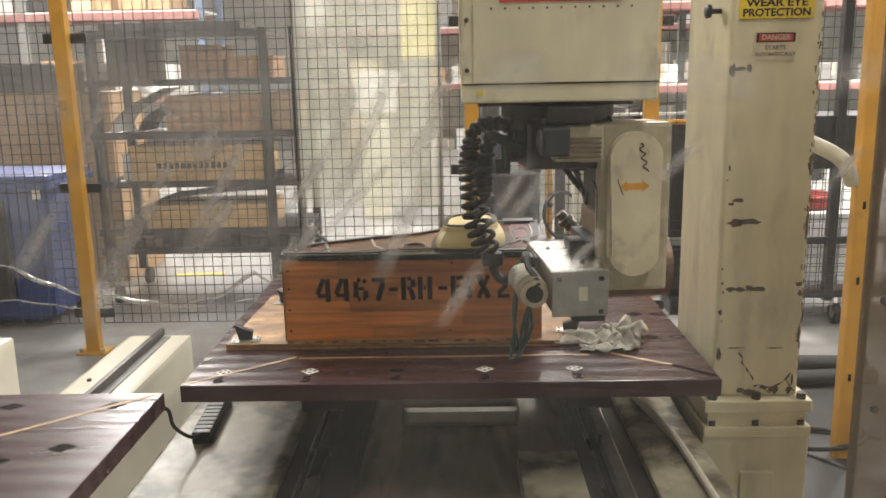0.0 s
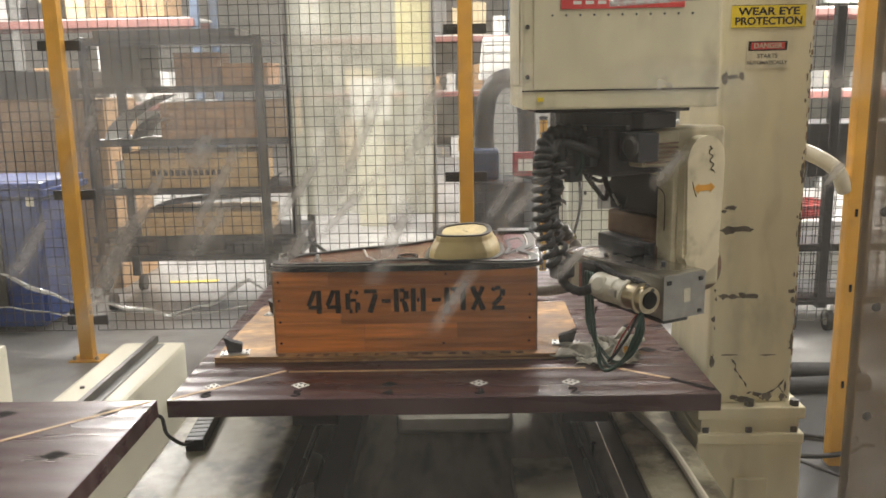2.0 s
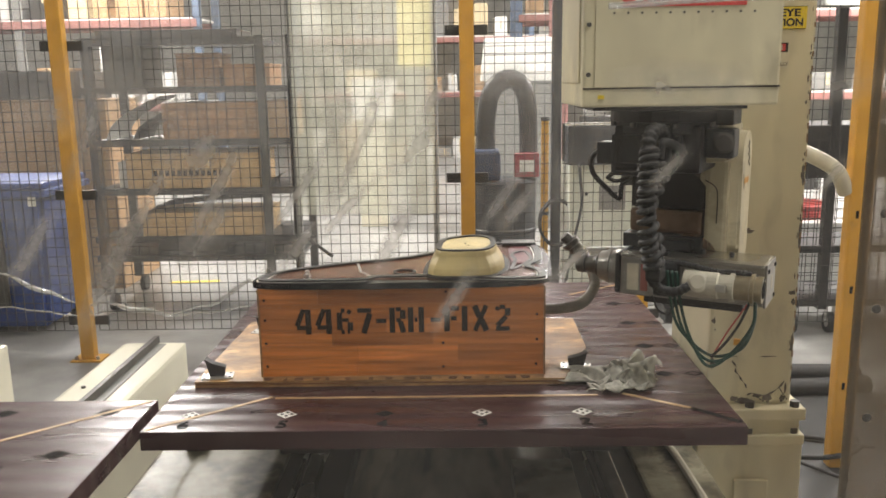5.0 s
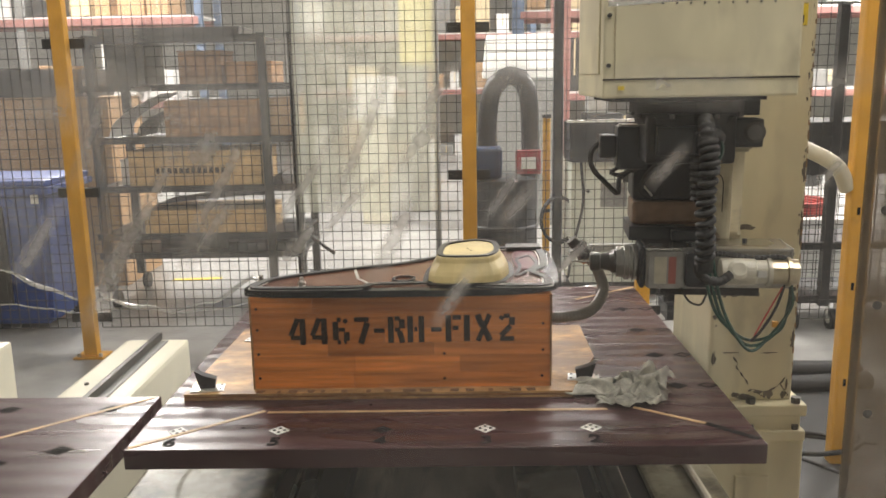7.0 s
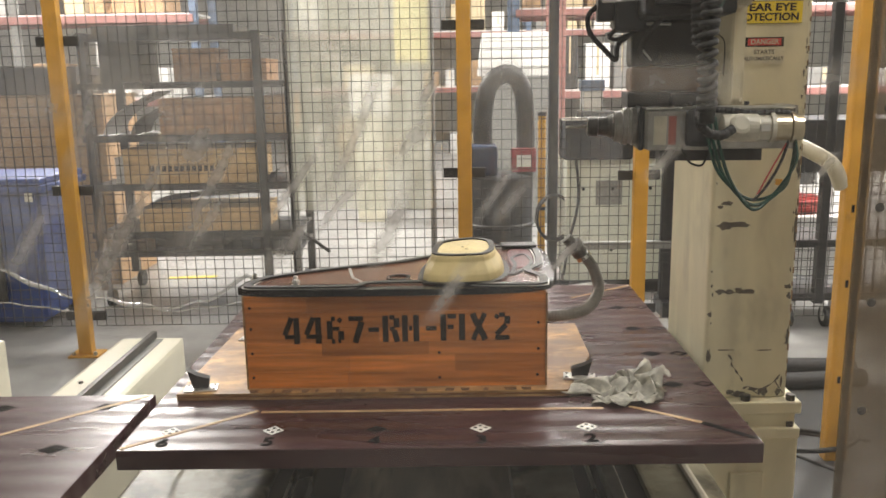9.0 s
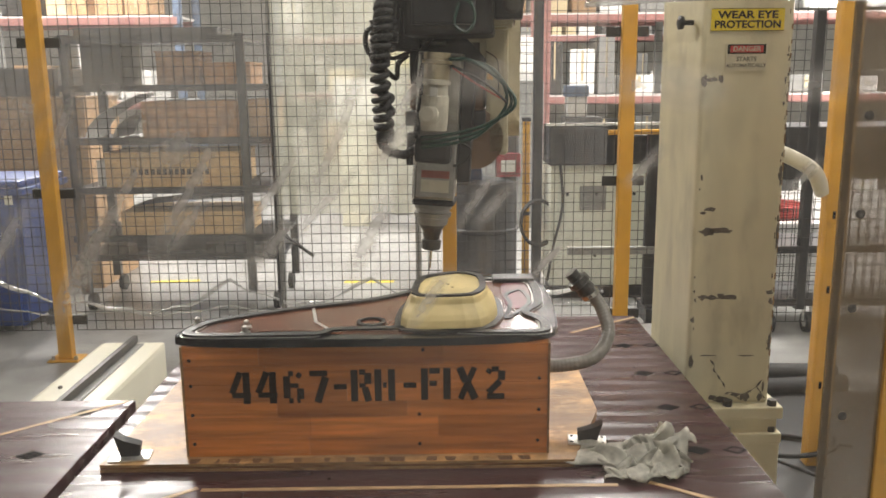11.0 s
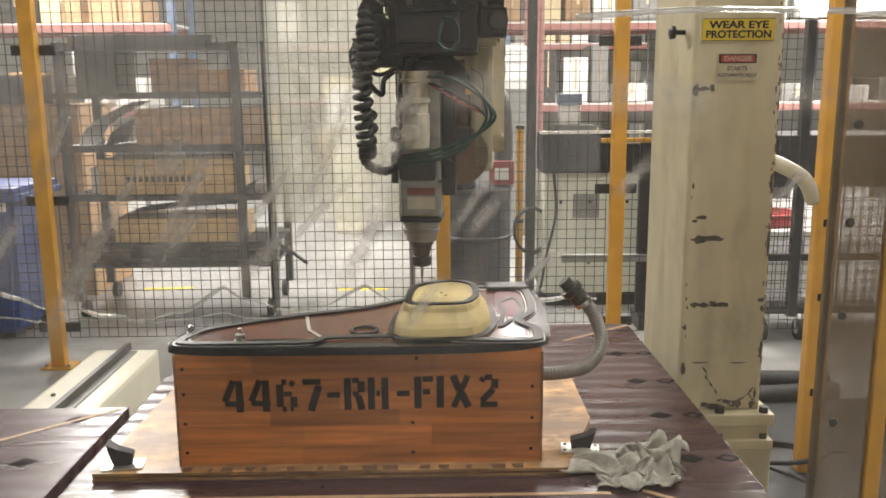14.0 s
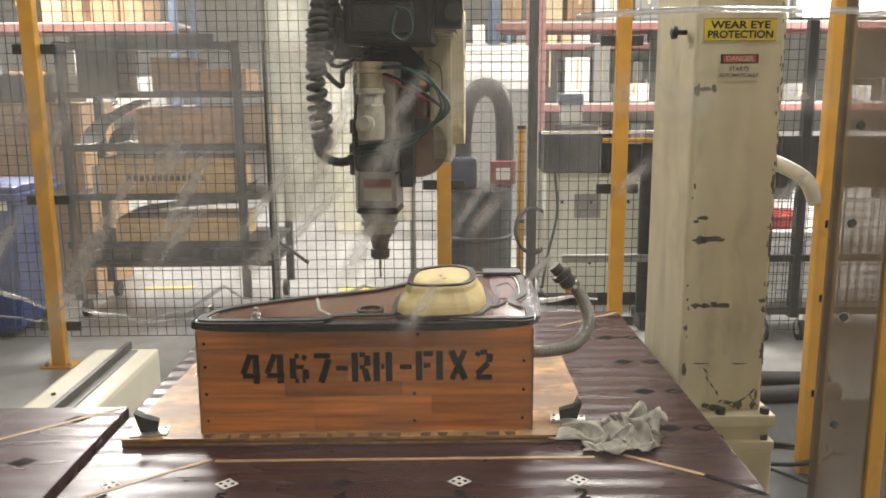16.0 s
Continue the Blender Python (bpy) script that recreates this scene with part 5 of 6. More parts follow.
def control_cabinet():
    c = thing("control_cabinet", pose(0.825, 6.0, 0), "cream control cabinet with a black screen box on top", "control cabinet")
    part("body", boxes((0, 0, 0.10, 0.80, 0.5, 0.99), bevel=0.012), CABINET, c)
    part("plinth", boxes((0.03, 0.03, 0.0, 0.77, 0.47, 0.101)), BLACK, c)
    part("door", boxes((0.03, -0.012, 0.14, 0.77, 0.0, 0.95), bevel=0.006), CABINET, c)
    part("grey_panel", boxes((0.21, -0.02, 0.665, 0.40, -0.011, 0.84), bevel=0.003), GREY_BOX, c, "grey inspection panel")
    for x, z in ((0.33, 0.78), (0.33, 0.33), (0.12, 0.78), (0.6, 0.78)):
        part("lock", add_cyl(bmesh.new(), (x, -0.011, z), (x, -0.02, z), 0.012, seg=10), BLACK, c)
    part("screen_box", boxes((-0.02, -0.05, 0.992, 0.46, 0.30, 1.27), bevel=0.012), GREY_DARK, c, "dark grey screen box")
    part("screen_box_top", boxes((0.1, 0.0, 1.272, 0.36, 0.25, 1.33), bevel=0.01), BLACK, c)
    part("terminal", boxes((0.12, 0.05, 1.331, 0.26, 0.2, 1.47), bevel=0.008), PALE, c, "white terminal box")
    part("terminal_top", boxes((0.11, 0.04, 1.471, 0.27, 0.21, 1.55), bevel=0.008), RACK_BLUE, c, "pale blue top")
    part("white_ledge", boxes((-0.04, -0.06, 1.272, 0.80, 0.0, 1.290), bevel=0.003), WHITE_PAINT, c)
    part("keypad", boxes((0.48, -0.02, 0.992, 0.82, 0.3, 1.20), bevel=0.01), BLACK, c)
    part("indicator", add_cyl(bmesh.new(), (0.50, -0.02, 1.17), (0.50, -0.03, 1.17), 0.014, seg=10), RED_GLOW, c, "lit red indicator")
    part("cable", tube([(0.06, -0.06, 1.0), (0.08, -0.05, 0.7), (0.02, -0.04, 0.4), (-0.02, -0.04, 0.15)], 0.01), RUBBER, c)


RACK_BLUE = mat("faded_blue_steel", (0.12, 0.17, 0.26), 0.5)
CABINET = mat("pale_green_grey_enamel", (0.62, 0.64, 0.55), 0.45, grain=0.05, scale=6)
GREY_DARK = dull(mat("dark_grey_enamel", (0.020, 0.023, 0.028), 0.5), 0.2)
RED_GLOW = mat("red_indicator", (0.8, 0.05, 0.03), 0.4, emit=6.0, emit_color=(1.0, 0.08, 0.04))
control_cabinet()


def tool_cart(x, y, turn):
    c = thing("steel_cart", pose(x, y, 0, 0, 0, turn), "tall black steel cart frame with mesh sides on casters", "cart")
    W, D = 1.3, 0.6
    for px in (0, 0.20, 0.9, W):
        part("upright", boxes((px - 0.028, -0.028, 0.16, px + 0.028, 0.028, 2.3), bevel=0.004), BLACK, c)
    for px in (0, W):
        part("upright", boxes((px - 0.028, D - 0.028, 0.16, px + 0.028, D + 0.028, 2.3), bevel=0.004), BLACK, c)
    for z in (0.18, 0.52):
        part("rail", boxes((0.03, -0.025, z, W - 0.03, 0.025, z + 0.045)), BLACK, c)
        part("deck", boxes((0.03, 0.03, z, W - 0.03, D - 0.03, z + 0.02)), BLACK, c)
    part("tool_box", boxes((0.03, -0.02, 0.98, W - 0.03, 0.5, 1.30), bevel=0.01), BLACK, c, "black steel tool box")
    bm = bmesh.new()
    for k in range(22):
        add_box(bm, 0.03 + k * 0.056, -0.002, 0.22, 0.034 + k * 0.056, 0.002, 0.98)
    for k in range(14):
        add_box(bm, 0.03, 0.002, 0.22 + k * 0.056, W - 0.03, 0.006, 0.224 + k * 0.056)
    tagged(part("wire_side", bm, WIRE, c), kind="stuff")
    for px in (0.03, 0.27, W - 0.05):
        for py in (0.02, D - 0.02):
            w = part("caster", add_cyl(bmesh.new(), (px - 0.018, py, 0.065), (px + 0.018, py, 0.065), 0.065, seg=18), RUBBER, c)
            part("fork", boxes((px - 0.026, py - 0.02, 0.06, px - 0.02, py + 0.02, 0.18), (px + 0.02, py - 0.02, 0.06, px + 0.026, py + 0.02, 0.18)), STEEL, w)
            part("hub", add_cyl(bmesh.new(), (px - 0.02, py, 0.065), (px + 0.02, py, 0.065), 0.03, seg=12), STEEL, w)


tool_cart(2.08, 5.1, 0)


def cable_reel():
    r = thing("cable_reel", pose(2.6, 6.4, 0.55), "red hose wound in a coil on a low stand", "hose reel")
    for k in range(5):
        pts = [(0.24 * math.cos(a * math.pi / 8), 0.24 * math.sin(a * math.pi / 8), 0.02 * k) for a in range(17)]
        part("hose_turn", tube(pts, 0.013, 3, 6), RED, r)
    part("stand", boxes((-0.3, -0.3, -0.55, 0.3, 0.3, -0.02), bevel=0.01), PALE, r)


cable_reel()


def drum_fan():
    v = thing("dust_collector", pose(0.38, 6.7, 0), "dark dust collector with an arched black duct", "dust collector")
    part("drum", turned([(0, 0.26), (0.02, 0.27), (0.4, 0.27), (0.41, 0.28), (0.43, 0.28), (0.44, 0.27), (0.8, 0.27), (0.82, 0.2)], ((0, 0, 0), (0, 0, 1)), 28), GREY_DARK, v)
    part("duct", tube([(-0.12, 0, 0.8), (-0.13, 0, 1.2), (-0.08, 0, 1.5), (0.06, 0, 1.60), (0.18, 0, 1.5), (0.21, 0, 1.2), (0.21, 0, 0.8)], 0.075, 10, 14), BLACK, v, "black arched duct", smooth=True)
    part("motor", boxes((-0.25, -0.2, 0.82, -0.02, 0.1, 1.06), bevel=0.03), NAVY, v, "navy blue motor")
    part("small_box", boxes((0.08, -0.28, 0.86, 0.27, -0.2, 1.04), bevel=0.008), RED_BOX, v, "red and white control box")
    part("small_plate", boxes((0.12, -0.284, 0.90, 0.23, -0.28, 0.99)), PALE, v)


NAVY = mat("navy_enamel", (0.02, 0.035, 0.08), 0.45)
RED_BOX = mat("maroon_enamel", (0.28, 0.04, 0.05), 0.45)
drum_fan()
g = thing("guard_pole", pose(0.70, 6.5, 0), "slim yellow guard pole with black bands", "pole")
part("pole", boxes((-0.028, -0.02, 0, 0.028, 0.02, 1.28), bevel=0.006), YELLOW, g)
part("band", boxes((-0.029, -0.021, 0.55, 0.029, 0.021, 0.58)), BLACK, g)
part("cap", boxes((-0.034, -0.026, 1.28, 0.034, 0.026, 1.31), bevel=0.008), BLACK, g)
p = thing("dark_cabinet_post", pose(0.755, 6.25, 0), "dark grey steel post beside the control cabinet", "post")
part("post", boxes((-0.035, -0.035, 0, 0.035, 0.035, 2.6), bevel=0.008), GREY_DARK, p)
part("base", boxes((-0.13, -0.1, 0, 0.13, 0.1, 0.02), bevel=0.004), GREY_DARK, p)
bm = bmesh.new()
for k in range(6):
    add_tube(bm, [Vector((0.13 * math.cos(a * math.pi / 9), -0.09 - 0.012 * k, 0.55 + 0.17 * math.sin(a * math.pi / 9))) for a in range(19)], 0.011, 6)
part("cable_coil", bm, RUBBER, p, "black cable coiled on a hook")
b = thing("dark_machine_guard", pose(1.62, 5.45, 0), "black steel guard frame behind the upright", "machine guard")
part("panel", boxes((-0.24, 0, 0.10, 0.02, 0.05, 1.24), bevel=0.006), BLACK, b)
part("rail", boxes((-0.75, -0.02, 0.45, 0.6, 0.03, 0.50), bevel=0.004), GREY_BOX, b)
part("foot", boxes((-0.24, -0.1, 0, 0.02, 0.15, 0.1)), BLACK, b)
part("yellow_bar", boxes((-0.5, -0.01, 1.24, -0.02, 0.02, 1.27), bevel=0.004), YELLOW, b)


def far_rack(x, y, bays, seed):
    rnd = random.Random(seed)
    r = thing("pallet_rack", pose(x, y, 0), "tall pallet rack with red beams loaded with cartons", "pallet rack", "pallet racks")
    for k in range(bays + 1):
        for d in (0, 0.9):
            part("upright", boxes((k * 2.4 - 0.05, d - 0.04, 0, k * 2.4 + 0.05, d + 0.04, 4.4)), GREY_BOX if k % 2 else RACK_BLUE, r)
    for z in (1.25, 2.35, 3.45):
        for d in (-0.03, 0.93):
            part("beam", boxes((0, d - 0.03, z, bays * 2.4, d + 0.03, z + 0.10), bevel=0.006), HAZED_RED, r, "red steel beam, muted in colour as if through haze")
        part("deck", boxes((0.02, 0, z + 0.10, bays * 2.4 - 0.02, 0.9, z + 0.125)), PALE, r)
    for k in range(bays):
        for z in (0.0, 1.38, 2.48, 3.58):
            px = k * 2.4 + 0.15
            while px < (k + 1) * 2.4 - 0.45:
                w, h = rnd.uniform(0.18, 0.6), rnd.uniform(0.16, 0.85)
                w = min(w, (k + 1) * 2.4 - 0.1 - px)
                m = rnd.choice((PALE, PALE, CARDBOARD, CARDBOARD, GREY_BOX, PALE, PANEL_DARK, SAND, GREY_BOX))
                o = thing("stored_carton", pose(x + px, y, z), {"white_carton": "white carton on the pallet rack", "kraft_cardboard": "brown cardboard carton on the pallet rack", "sand_carton": "sand-coloured carton on the pallet rack"}.get(m.name, "grey plastic tote on the pallet rack"), "carton", "stored cartons")
                part("box", boxes((0, 0.02, 0.001, w, 0.8, h), bevel=0.01), m, o)
                part("tape", boxes((w * 0.45, 0.017, h * 0.3, w * 0.55, 0.0205, h - 0.012)), SAND, o)
                px += w + rnd.uniform(0.03, 0.15)


# red muted in the colour itself to imitate haze before the far racks
HAZED_RED = mat("hazed_red_steel", (0.30, 0.135, 0.12), 0.55, grain=0.15)
SAND = mat("sand_carton", (0.55, 0.45, 0.28), 0.7, grain=0.1, random_tone=0.2)
far_rack(-8.2, 11.5, 2, 4)
far_rack(0.9, 11.8, 3, 8)
far_rack(-3.2, 17.5, 4, 12)


def tall_red_post(x, y):
    t = thing("building_column", pose(x, y, 0), "tall red painted building column", "building column")
    part("post", boxes((-0.1, -0.1, 0, 0.1, 0.1, 5.6), bevel=0.01), HAZED_RED, t)
    part("base", boxes((-0.18, -0.18, 0, 0.18, 0.18, 0.03)), RED, t)


tall_red_post(1.18, 9.6)
w = thing("white_panel_stack", pose(0.35, 9.0, 0), "white boards stacked on a low trestle", "board stack")
part("trestle", boxes((0, 0, 0, 0.8, 0.5, 1.58), bevel=0.01), GREY_BOX, w)
for k in range(5):
    part("board", boxes((-0.05 + 0.01 * k, 0, 1.581 + 0.09 * k, 0.75, 0.5, 1.665 + 0.09 * k), bevel=0.01), PALE, w)
y = thing("yellow_hoist", pose(-0.42, 10.0, 0), "tall pale yellow machine enclosure in the aisle", "machine enclosure")
PALE_YELLOW = mat("pale_yellow_enamel", (0.75, 0.66, 0.22), 0.5)
part("mast", boxes((-0.22, 0, 1.75, 0.2, 0.3, 2.9), bevel=0.02), PALE_YELLOW, y)
part("stand", boxes((-0.12, 0.05, 0, 0.1, 0.25, 1.751), bevel=0.01), GREY_BOX, y)
w = thing("white_cabinet", pose(-1.05, 9.2, 0), "white steel cabinet standing in the aisle", "cabinet")
part("body", boxes((-0.05, 0, 1.18, 0.36, 0.4, 1.62), bevel=0.01), PALE, w)
part("stand", boxes((0.0, 0.05, 0, 0.3, 0.35, 1.181), bevel=0.01), CREAM_CLEAN, w)


# clear plastic hung behind and on the fence
def hanging_sheet(name, x0, x1, y, ztop, bottom, material, label, waves=0.03, n=80, m=14, hem=None):
    bm = bmesh.new()
    rows = []
    base = []
    for i in range(n + 1):
        u = i / n
        x = x0 + (x1 - x0) * u
        zb = bottom(x)
        col = []
        for j in range(m + 1):
            v = j / m
            z = ztop + (zb - ztop) * v
            yy = y + waves * (math.sin(x * 9 + 1.3 * v) + 0.6 * math.sin(x * 21 + 2 * v + 1) + 0.7 * noise.noise(Vector((x * 2, z * 1.5, 3)))) * (0.35 + 0.65 * v)
            col.append(bm.verts.new((x, yy, z)))
        rows.append(col)
        base.append(col[-1].co.copy())
    for i in range(n):
        for j in range(m):
            bm.faces.new((rows[i][j], rows[i + 1][j], rows[i + 1][j + 1], rows[i][j + 1]))
    t = tagged(part(name, bm, material, None, "", smooth=True), label, "plastic sheet")
    if hem is not None:
        part("hem", add_tube(bmesh.new(), base, lambda u: 0.010 + 0.005 * math.sin(u * 31), 6), hem, t, "rolled glossy plastic hem", smooth=True)
        part("hem_fold", add_tube(bmesh.new(), [Vector((p.x, p.y - 0.01, 0.235 + 0.16 * (p.z - 0.24) + 0.008 * math.sin(p.x * 9))) for p in base], 0.005, 6), hem, t, "glossy fold above the hem", smooth=True)
    return t


SHEET = film_mat("clear_sheet", 0.22, (0.80, 0.78, 0.77), gloss=0.05, scale=2.6, spread=0.6, floor=0.05)
SHEET_THIN = film_mat("thin_clear_sheet", 0.13, (0.78, 0.76, 0.75), gloss=0.04, scale=3.4, spread=0.5, floor=0.0)
CURTAIN = film_mat("milky_curtain", 0.85, (0.70, 0.70, 0.58), gloss=0.03, scale=2.2, spread=0.6, floor=0.3)
HEM = film_mat("sheet_hem", 0.75, (0.85, 0.85, 0.82), gloss=0.3, scale=8, floor=0.2)


def droop(x):
    """Height of the slack hem, hitched up here and there."""
    rows = ((-4.0, 0.62), (-2.8, 0.50), (-2.29, 0.32), (-1.78, 0.24), (-1.5, 0.275), (-1.245, 0.43), (-0.90, 0.29), (-0.70, 0.27), (-0.39, 0.44), (-0.15, 0.28), (0.2, 0.30), (1.1, 0.35))
    for (xa, za), (xb, zb) in zip(rows, rows[1:]):
        if x <= xb:
            return za + (zb - za) * (x - xa) / (xb - xa) + 0.006 * math.sin(x * 23)
    return 0.35


hanging_sheet("plastic_sheet", -3.9, -0.95, 4.90, 2.6, droop, SHEET, "clear plastic sheet with a drooping hem hung on the fence", hem=HEM)
hanging_sheet("plastic_sheet", -0.93, 1.0, 4.92, 2.6, droop, SHEET_THIN, "clear plastic sheet with a drooping hem hung on the fence", hem=HEM)
c = hanging_sheet("plastic_curtain", -1.02, -0.12, 5.4, 2.8, lambda x: 0.75, CURTAIN, "milky plastic curtain hanging behind the fence", waves=0.012)
for k, x in enumerate((-1.02, -0.12)):
    q = thing("curtain_pole", pose(x, 5.42, 0), "thin grey pole holding a plastic curtain", "pole", "curtain poles")
    part("pole", add_cyl(bmesh.new(), (0, 0, 0.01), (0, 0, 2.82), 0.02, seg=10), GREY_BOX, q)
    part("foot", boxes((-0.1, -0.1, 0, 0.1, 0.1, 0.012)), GREY_BOX, q)

# ---- near the camera ----
n = thing("guard_post", pose(1.568, 3.25, 0), "worn yellow steel corner post of the machine guard", "guard post")
part("post", boxes((-0.045, -0.03, 0.006, 0.045, 0.03, 2.7), bevel=0.01), YELLOW, n)
part("foot_plate", boxes((-0.075, -0.07, 0, 0.075, 0.07, 0.008), bevel=0.002), YELLOW, n)
for z in (0.35, 0.75, 1.05):
    part("slot", boxes((-0.02, -0.0315, z, -0.008, -0.0295, z + 0.03)), HOLE, n)
part("pale_pipe", tube([(-0.52, 0.3, 1.36), (-0.42, 0.2, 1.36), (-0.28, 0.05, 1.33), (-0.12, -0.02, 1.25), (-0.05, 0.0, 1.15)], 0.03, 10, 14), HOSE_PALE, n, "pale bent pipe", smooth=True)

# no mat known here: a black sheet added to darken this floor corner
mt = thing("dark_floor_sheet", pose(1.2, 2.7, 0), "black sheet added to darken the concrete floor under the cables", "floor mat")
part("mat", boxes((0, 0, 0.0, 1.9, 1.35, 0.012), bevel=0.004), RUBBER, mt)
fl = thing("floor_cables", pose(1.5, 3.6, 0), "tangle of black cables lying on the floor", "cables")
for k, pts in enumerate(([(-0.5, 0.1, 0.1), (-0.25, 0.0, 0.012), (0.0, -0.1, 0.012), (0.3, -0.2, 0.012)], [(-0.5, 0.0, 0.15), (-0.3, -0.1, 0.012), (-0.1, -0.3, 0.012), (0.05, -0.5, 0.012)],
                         [(-0.5, 0.4, 0.03), (-0.2, 0.5, 0.04), (0.2, 0.45, 0.04), (0.6, 0.5, 0.04)], [(-0.4, 0.55, 0.05), (0.0, 0.62, 0.06), (0.6, 0.6, 0.06)])):
    part("cable", tube(pts, 0.012 if k < 2 else 0.05, 8, 8), RUBBER, fl, smooth=True)
part("loop", tube([(0.0 + 0.2 * math.cos(a * math.pi / 8), -0.25 + 0.14 * math.sin(a * math.pi / 8), 0.015 + 0.004 * a) for a in range(17)], 0.011, 3, 8), RUBBER, fl, smooth=True)

# clear guard screen right in front of the camera, dulled by dust and wiped in arcs
SCREEN = film_mat("dusty_clear_screen", 0.065, (0.82, 0.80, 0.76), gloss=0.0, scale=3.2, spread=0.6, floor=0.0)
SMEAR = film_mat("dust_smear", 0.66, (0.72, 0.69, 0.66), gloss=0.0, scale=90, spread=0.7, uv=True, floor=0.20)
SMOKED = film_mat("smoked_panel", 0.72, (0.13, 0.095, 0.055), gloss=0.02, scale=9, spread=0.4, floor=0.5)
FOLD = film_mat("plastic_fold", 0.55, (0.95, 0.95, 0.92), gloss=0.35, scale=12, floor=0.1)
HAZE = film_mat("dust_haze", 0.50, (0.80, 0.77, 0.74), gloss=0.0, scale=30, spread=0.6, uv=True, floor=0.04)
PY = 0.9
screen = thing("guard_screen", pose(0, PY, 0), "dusty clear plastic guard screen with wiped smears", "guard screen")
part("sheet", boxes((-0.8, 0, 0.0, 0.8, 0.0005, 2.2)), SCREEN, screen)


def smear(pts, width):
    """A wiped streak: a soft-edged ribbon on the screen."""
    line = smooth_line([(x, 0, z) for x, z in pts], 8)
    bm = bmesh.new()
    uvl = bm.loops.layers.uv.new("UVMap")
    rows = []
    for i, c in enumerate(line):
        d = (line[min(i + 1, len(line) - 1)] - line[max(i - 1, 0)]).normalized()
        s = Vector((-d.z, 0, d.x)) * width / 2
        rows.append([bm.verts.new(c - s + Vector((0, -0.002, 0))), bm.verts.new(c + s + Vector((0, -0.002, 0)))])
    for i in range(len(rows) - 1):
        f = bm.faces.new((rows[i][0], rows[i + 1][0], rows[i + 1][1], rows[i][1]))
        a, b = i / (len(rows) - 1), (i + 1) / (len(rows) - 1)
        for l, uv in zip(f.loops, ((0, a), (0, b), (1, b), (1, a))):
            l[uvl].uv = uv
    return part("smear", bm, SMEAR if width < 0.05 else HAZE, screen, "pale wiped dust smear")


SMEARS = [
    ([(-0.062, 1.634), (-0.099, 1.540), (-0.157, 1.430)], 0.014),
    ([(-0.196, 1.593), (-0.258, 1.486), (-0.319, 1.386)], 0.015),
    ([(-0.270, 1.581), (-0.348, 1.449), (-0.407, 1.367)], 0.014),
    ([(-0.113, 1.570), (-0.167, 1.486), (-0.225, 1.418)], 0.011),
    ([(0.076, 1.511), (0.049, 1.474), (0.021, 1.431)], 0.010),
    ([(0.157, 1.431), (0.127, 1.406), (0.091, 1.367)], 0.010),
    ([(0.419, 1.515), (0.400, 1.494), (0.378, 1.463)], 0.011),
    ([(0.009, 1.623), (-0.021, 1.582), (-0.039, 1.547)], 0.014),
    ([(-0.355, 1.627), (-0.384, 1.563), (-0.420, 1.485)], 0.015),
    ([(-0.330, 1.485), (-0.366, 1.417), (-0.396, 1.341)], 0.011),
    ([(-0.422, 1.484), (-0.450, 1.447), (-0.479, 1.406), (-0.500, 1.384)], 0.016),
    ([(-0.329, 1.490), (-0.354, 1.447), (-0.398, 1.371), (-0.424, 1.319)], 0.019),
    ([(-0.229, 1.493), (-0.265, 1.447), (-0.312, 1.384)], 0.015),
    ([(-0.142, 1.466), (-0.174, 1.422), (-0.216, 1.384)], 0.016),
    ([(-0.068, 1.515), (-0.124, 1.460), (-0.158, 1.422)], 0.010),
    ([(-0.035, 1.497), (-0.069, 1.429), (-0.098, 1.372)], 0.018),
    ([(0.023, 1.404), (-0.001, 1.366), (-0.033, 1.320)], 0.014),
    ([(0.095, 1.497), (0.068, 1.466), (0.041, 1.435)], 0.013),
    ([(0.252, 1.530), (0.227, 1.503), (0.204, 1.479)], 0.013),
    ([(-0.440, 1.615), (-0.359, 1.592), (-0.282, 1.583), (-0.198, 1.592)], 0.038),
    ([(0.010, 1.586), (0.057, 1.598), (0.093, 1.586)], 0.025),
    ([(0.146, 1.580), (0.205, 1.592), (0.287, 1.586), (0.316, 1.598)], 0.029),
    ([(0.364, 1.586), (0.399, 1.589), (0.445, 1.597)], 0.025),
    ([(-0.330, 1.580), (-0.307, 1.557), (-0.322, 1.509)], 0.025),
    ([(-0.252, 1.568), (-0.266, 1.533), (-0.305, 1.496)], 0.023),
    ([(-0.097, 1.592), (-0.121, 1.557), (-0.147, 1.509)], 0.025),
    ([(-0.014, 1.568), (-0.038, 1.533), (-0.068, 1.497)], 0.019),
    ([(-0.197, 1.615), (-0.143, 1.632), (-0.061, 1.621)], 0.029),
    ([(-0.479, 1.580), (-0.426, 1.574), (-0.374, 1.551)], 0.031),
]
for pts, w in SMEARS:
    smear(pts, w * (1.5 if w < 0.021 else 2.0))

part("top_fold", tube([(0.16, 0.0, 1.672), (0.3, -0.004, 1.678), (0.5, 0.0, 1.676), (0.78, -0.003, 1.684)], 0.0035, 10, 8), FOLD, screen, "bright rolled fold of plastic", smooth=True)
side = thing("side_guard_panel", pose(1.04, 2.12, 0), "smoky brown plastic guard panel with bolts along its edge", "guard panel")
part("panel", boxes((0, 0, 0.02, 0.6, 0.006, 2.6)), SMOKED, side)
for z in (0.7, 1.0, 1.25, 1.5):
    part("bolt", turned([(0, 0.012), (0.003, 0.012), (0.005, 0.006)], ((0.05, -0.001, z), (0, -1, 0)), 12), DARK_STEEL, side)
part("yellow_edge", boxes((0.148, -0.01, 0.02, 0.19, 0.02, 2.6), bevel=0.004), YELLOW, side, "yellow painted edge")
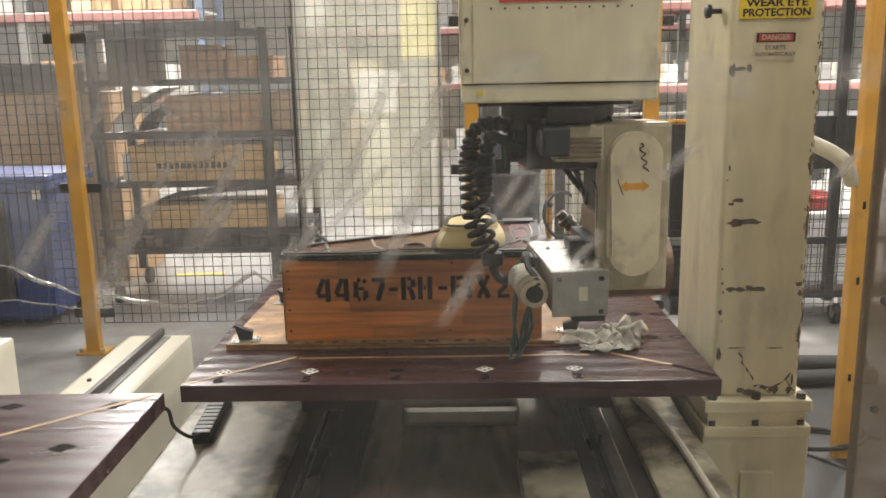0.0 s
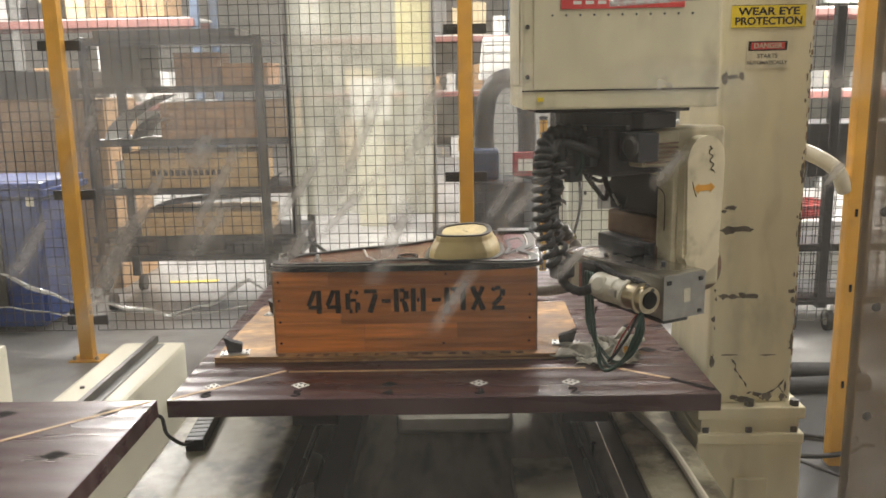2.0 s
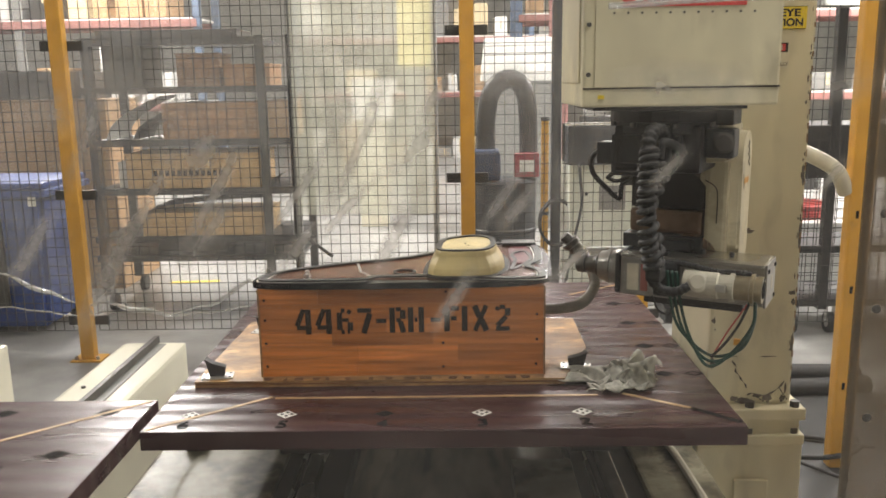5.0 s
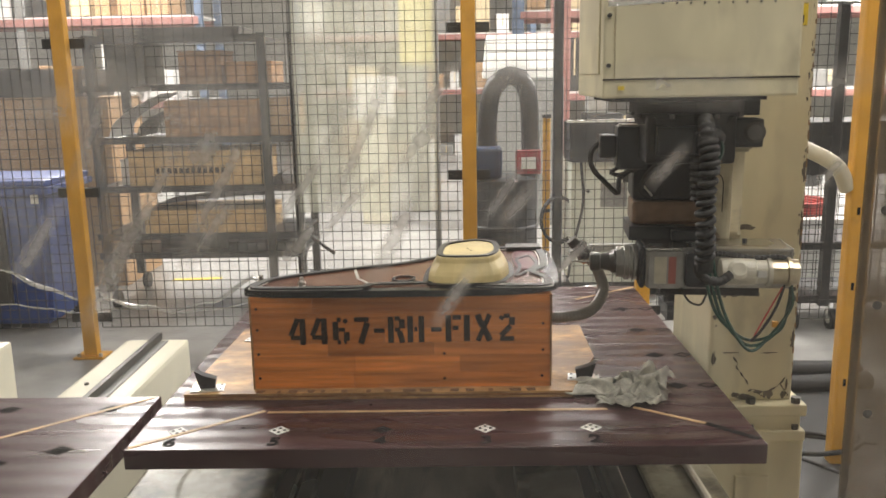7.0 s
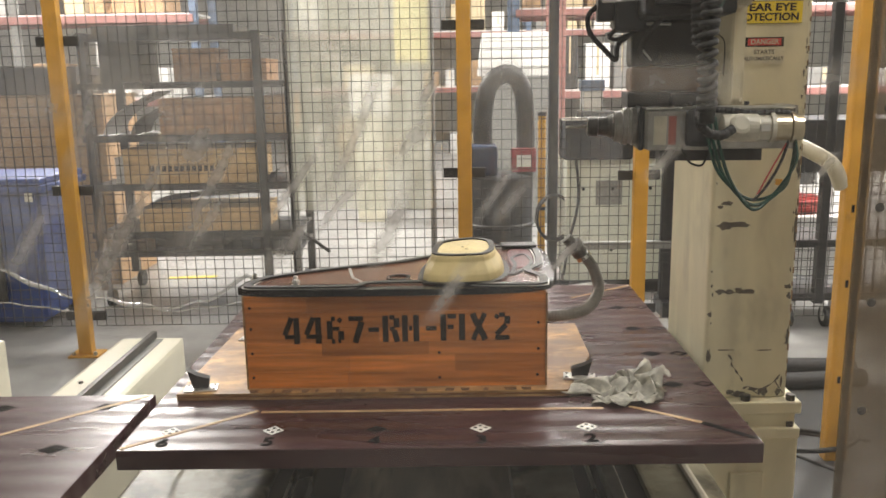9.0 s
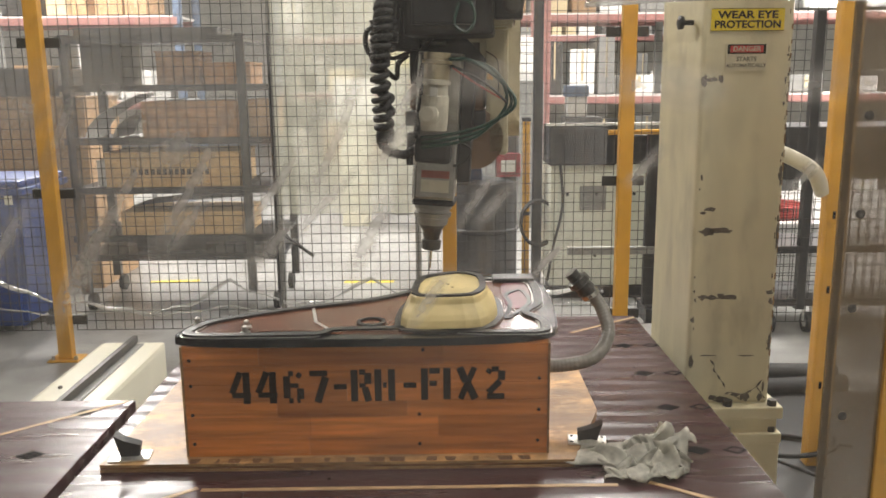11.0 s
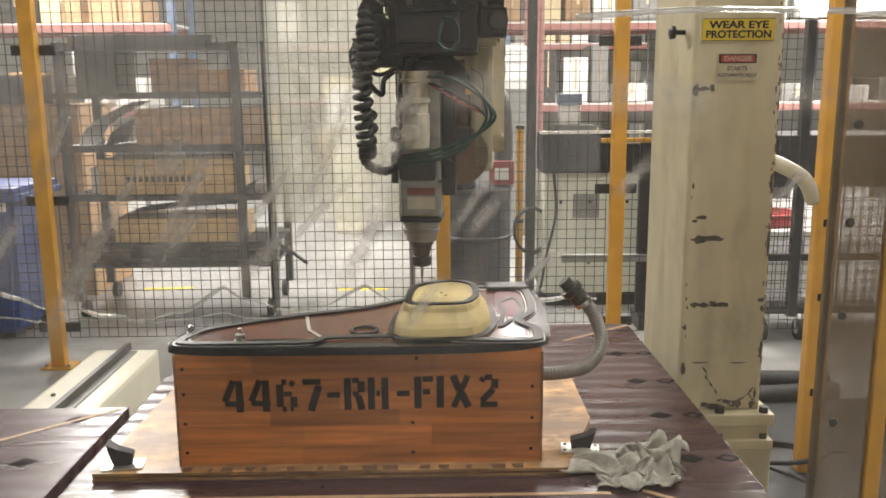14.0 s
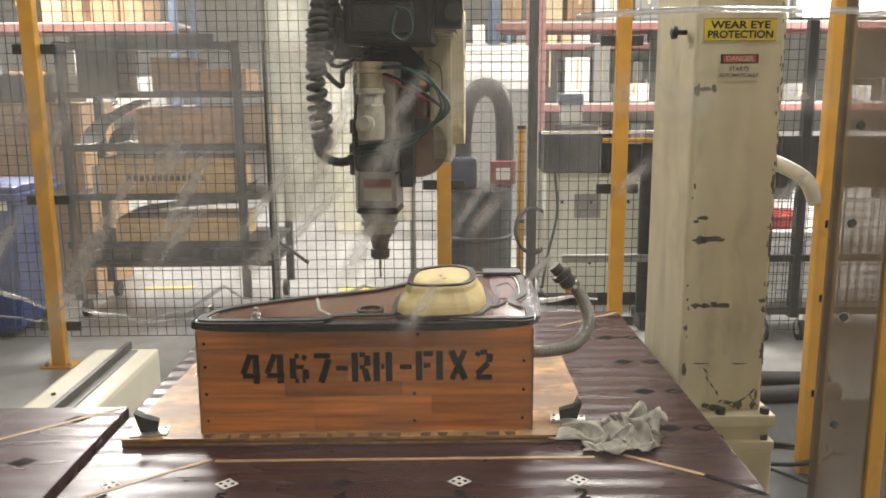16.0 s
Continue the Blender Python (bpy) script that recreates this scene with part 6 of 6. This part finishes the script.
part("edge_strip", boxes((-0.004, -0.004, 0.02, 0.012, 0.01, 2.6)), SMOKED, side)
# added glowing panel in place of a lamp reflection on the plastic
wl = thing("glare_panel", pose(2.36, 4.9, 2.09), "added glowing panel standing in for a lamp reflection on the plastic", "work light")
part("glare_face", boxes((-0.24, -0.03, -0.08, 0.24, 0.0, 0.08), bevel=0.01), GLARE_GLOW, wl, "glowing white face imitating the reflection")
part("case", boxes((-0.28, 0.0, -0.12, 0.28, 0.1, 0.12), bevel=0.01), GREY_BOX, wl)
part("bracket", add_cyl(bmesh.new(), (0, 0.05, 0.1), (0, 0.05, 3.51), 0.015, seg=8), GREY_BOX, wl)


# ---- what moves ----
TABLE_ROWS = [(0, 2.257), (0.5, 2.252), (1, 2.233), (1.5, 2.218), (2, 2.2), (2.5, 2.171), (3, 2.141), (3.5, 2.107), (4, 2.071), (5.2, 1.968),
              (6.3, 1.882), (6.5, 1.873), (7, 1.858), (7.5, 1.854), (8, 1.85), (8.5, 1.847), (9, 1.846), (9.3, 1.835), (10.2, 1.63), (11.0, 1.452), (11.3, 1.444),
              (15.2, 1.444), (15.5, 1.476), (15.75, 1.545), (16, 1.63)]
# seconds, x, height, turn of the head, tip of the spindle
HEAD_ROWS = [(0, 0.262, 1.52, -86.0, 0), (0.5, 0.294, 1.52, -80.0, 0), (1, 0.337, 1.52, -74.0, 0), (1.5, 0.387, 1.52, -67.5, 0), (2, 0.427, 1.52, -61.0, 0), (2.5, 0.459, 1.52, -55.0, 0),
             (3, 0.492, 1.522, -49.4, 0), (3.5, 0.52, 1.524, -45.5, 0), (4, 0.54, 1.526, -41.5, 0), (5.2, 0.582, 1.527, -25.0, 0), (6.3, 0.614, 1.526, -7.0, 0), (6.5, 0.618, 1.528, -6.7, 0),
             (7, 0.622, 1.541, -6.0, 0), (7.5, 0.622, 1.56, -6.0, 0), (8, 0.622, 1.66, -6.0, 0), (8.5, 0.622, 1.835, -6.0, 0), (8.8, 0.622, 1.905, -6.0, 0), (9, 0.622, 1.913, -6.0, 0),
             (9.2, 0.612, 1.915, -6.0, 0), (10.2, 0.312, 1.911, -6.0, -50), (11.3, 0.017, 1.872, -5.0, -90), (12, 0.024, 1.862, -5.0, -90), (15.3, 0.024, 1.862, -5.0, -90), (15.6, -0.008, 1.864, -5.0, -90),
             (16, -0.094, 1.885, -5.0, -90)]
PIVOT = Vector((0, 0.005, -0.505))


def motions():
    walk(table, [(t, pose(-0.04, y, TABLE_Z)) for t, y in TABLE_ROWS])
    walk(fixture, [(t, pose(-0.04, y, TABLE_Z)) for t, y in TABLE_ROWS])
    walk(rag, [(t, pose(-0.04, y, TABLE_Z) @ pose(0.50, 0.33, 0.002, 0, 0, 12)) for t, y in TABLE_ROWS])
    walk(ram, [(t, pose(x - 0.012, 2.12, z)) for t, x, z, c, a in HEAD_ROWS])
    walk(head, [(t, pose(x, 2.295, z, 0, 0, c)) for t, x, z, c, a in HEAD_ROWS])
    walk(harness, [(t, pose(0.018 + 0.173 * a / 90, -0.231 - 0.07 * a / 90, 0, 0, -4 * a / 90)) for t, x, z, c, a in HEAD_ROWS])
    walk(spindle, [(t, pose(*PIVOT, 0, a, 0)) for t, x, z, c, a in HEAD_ROWS])


motions()
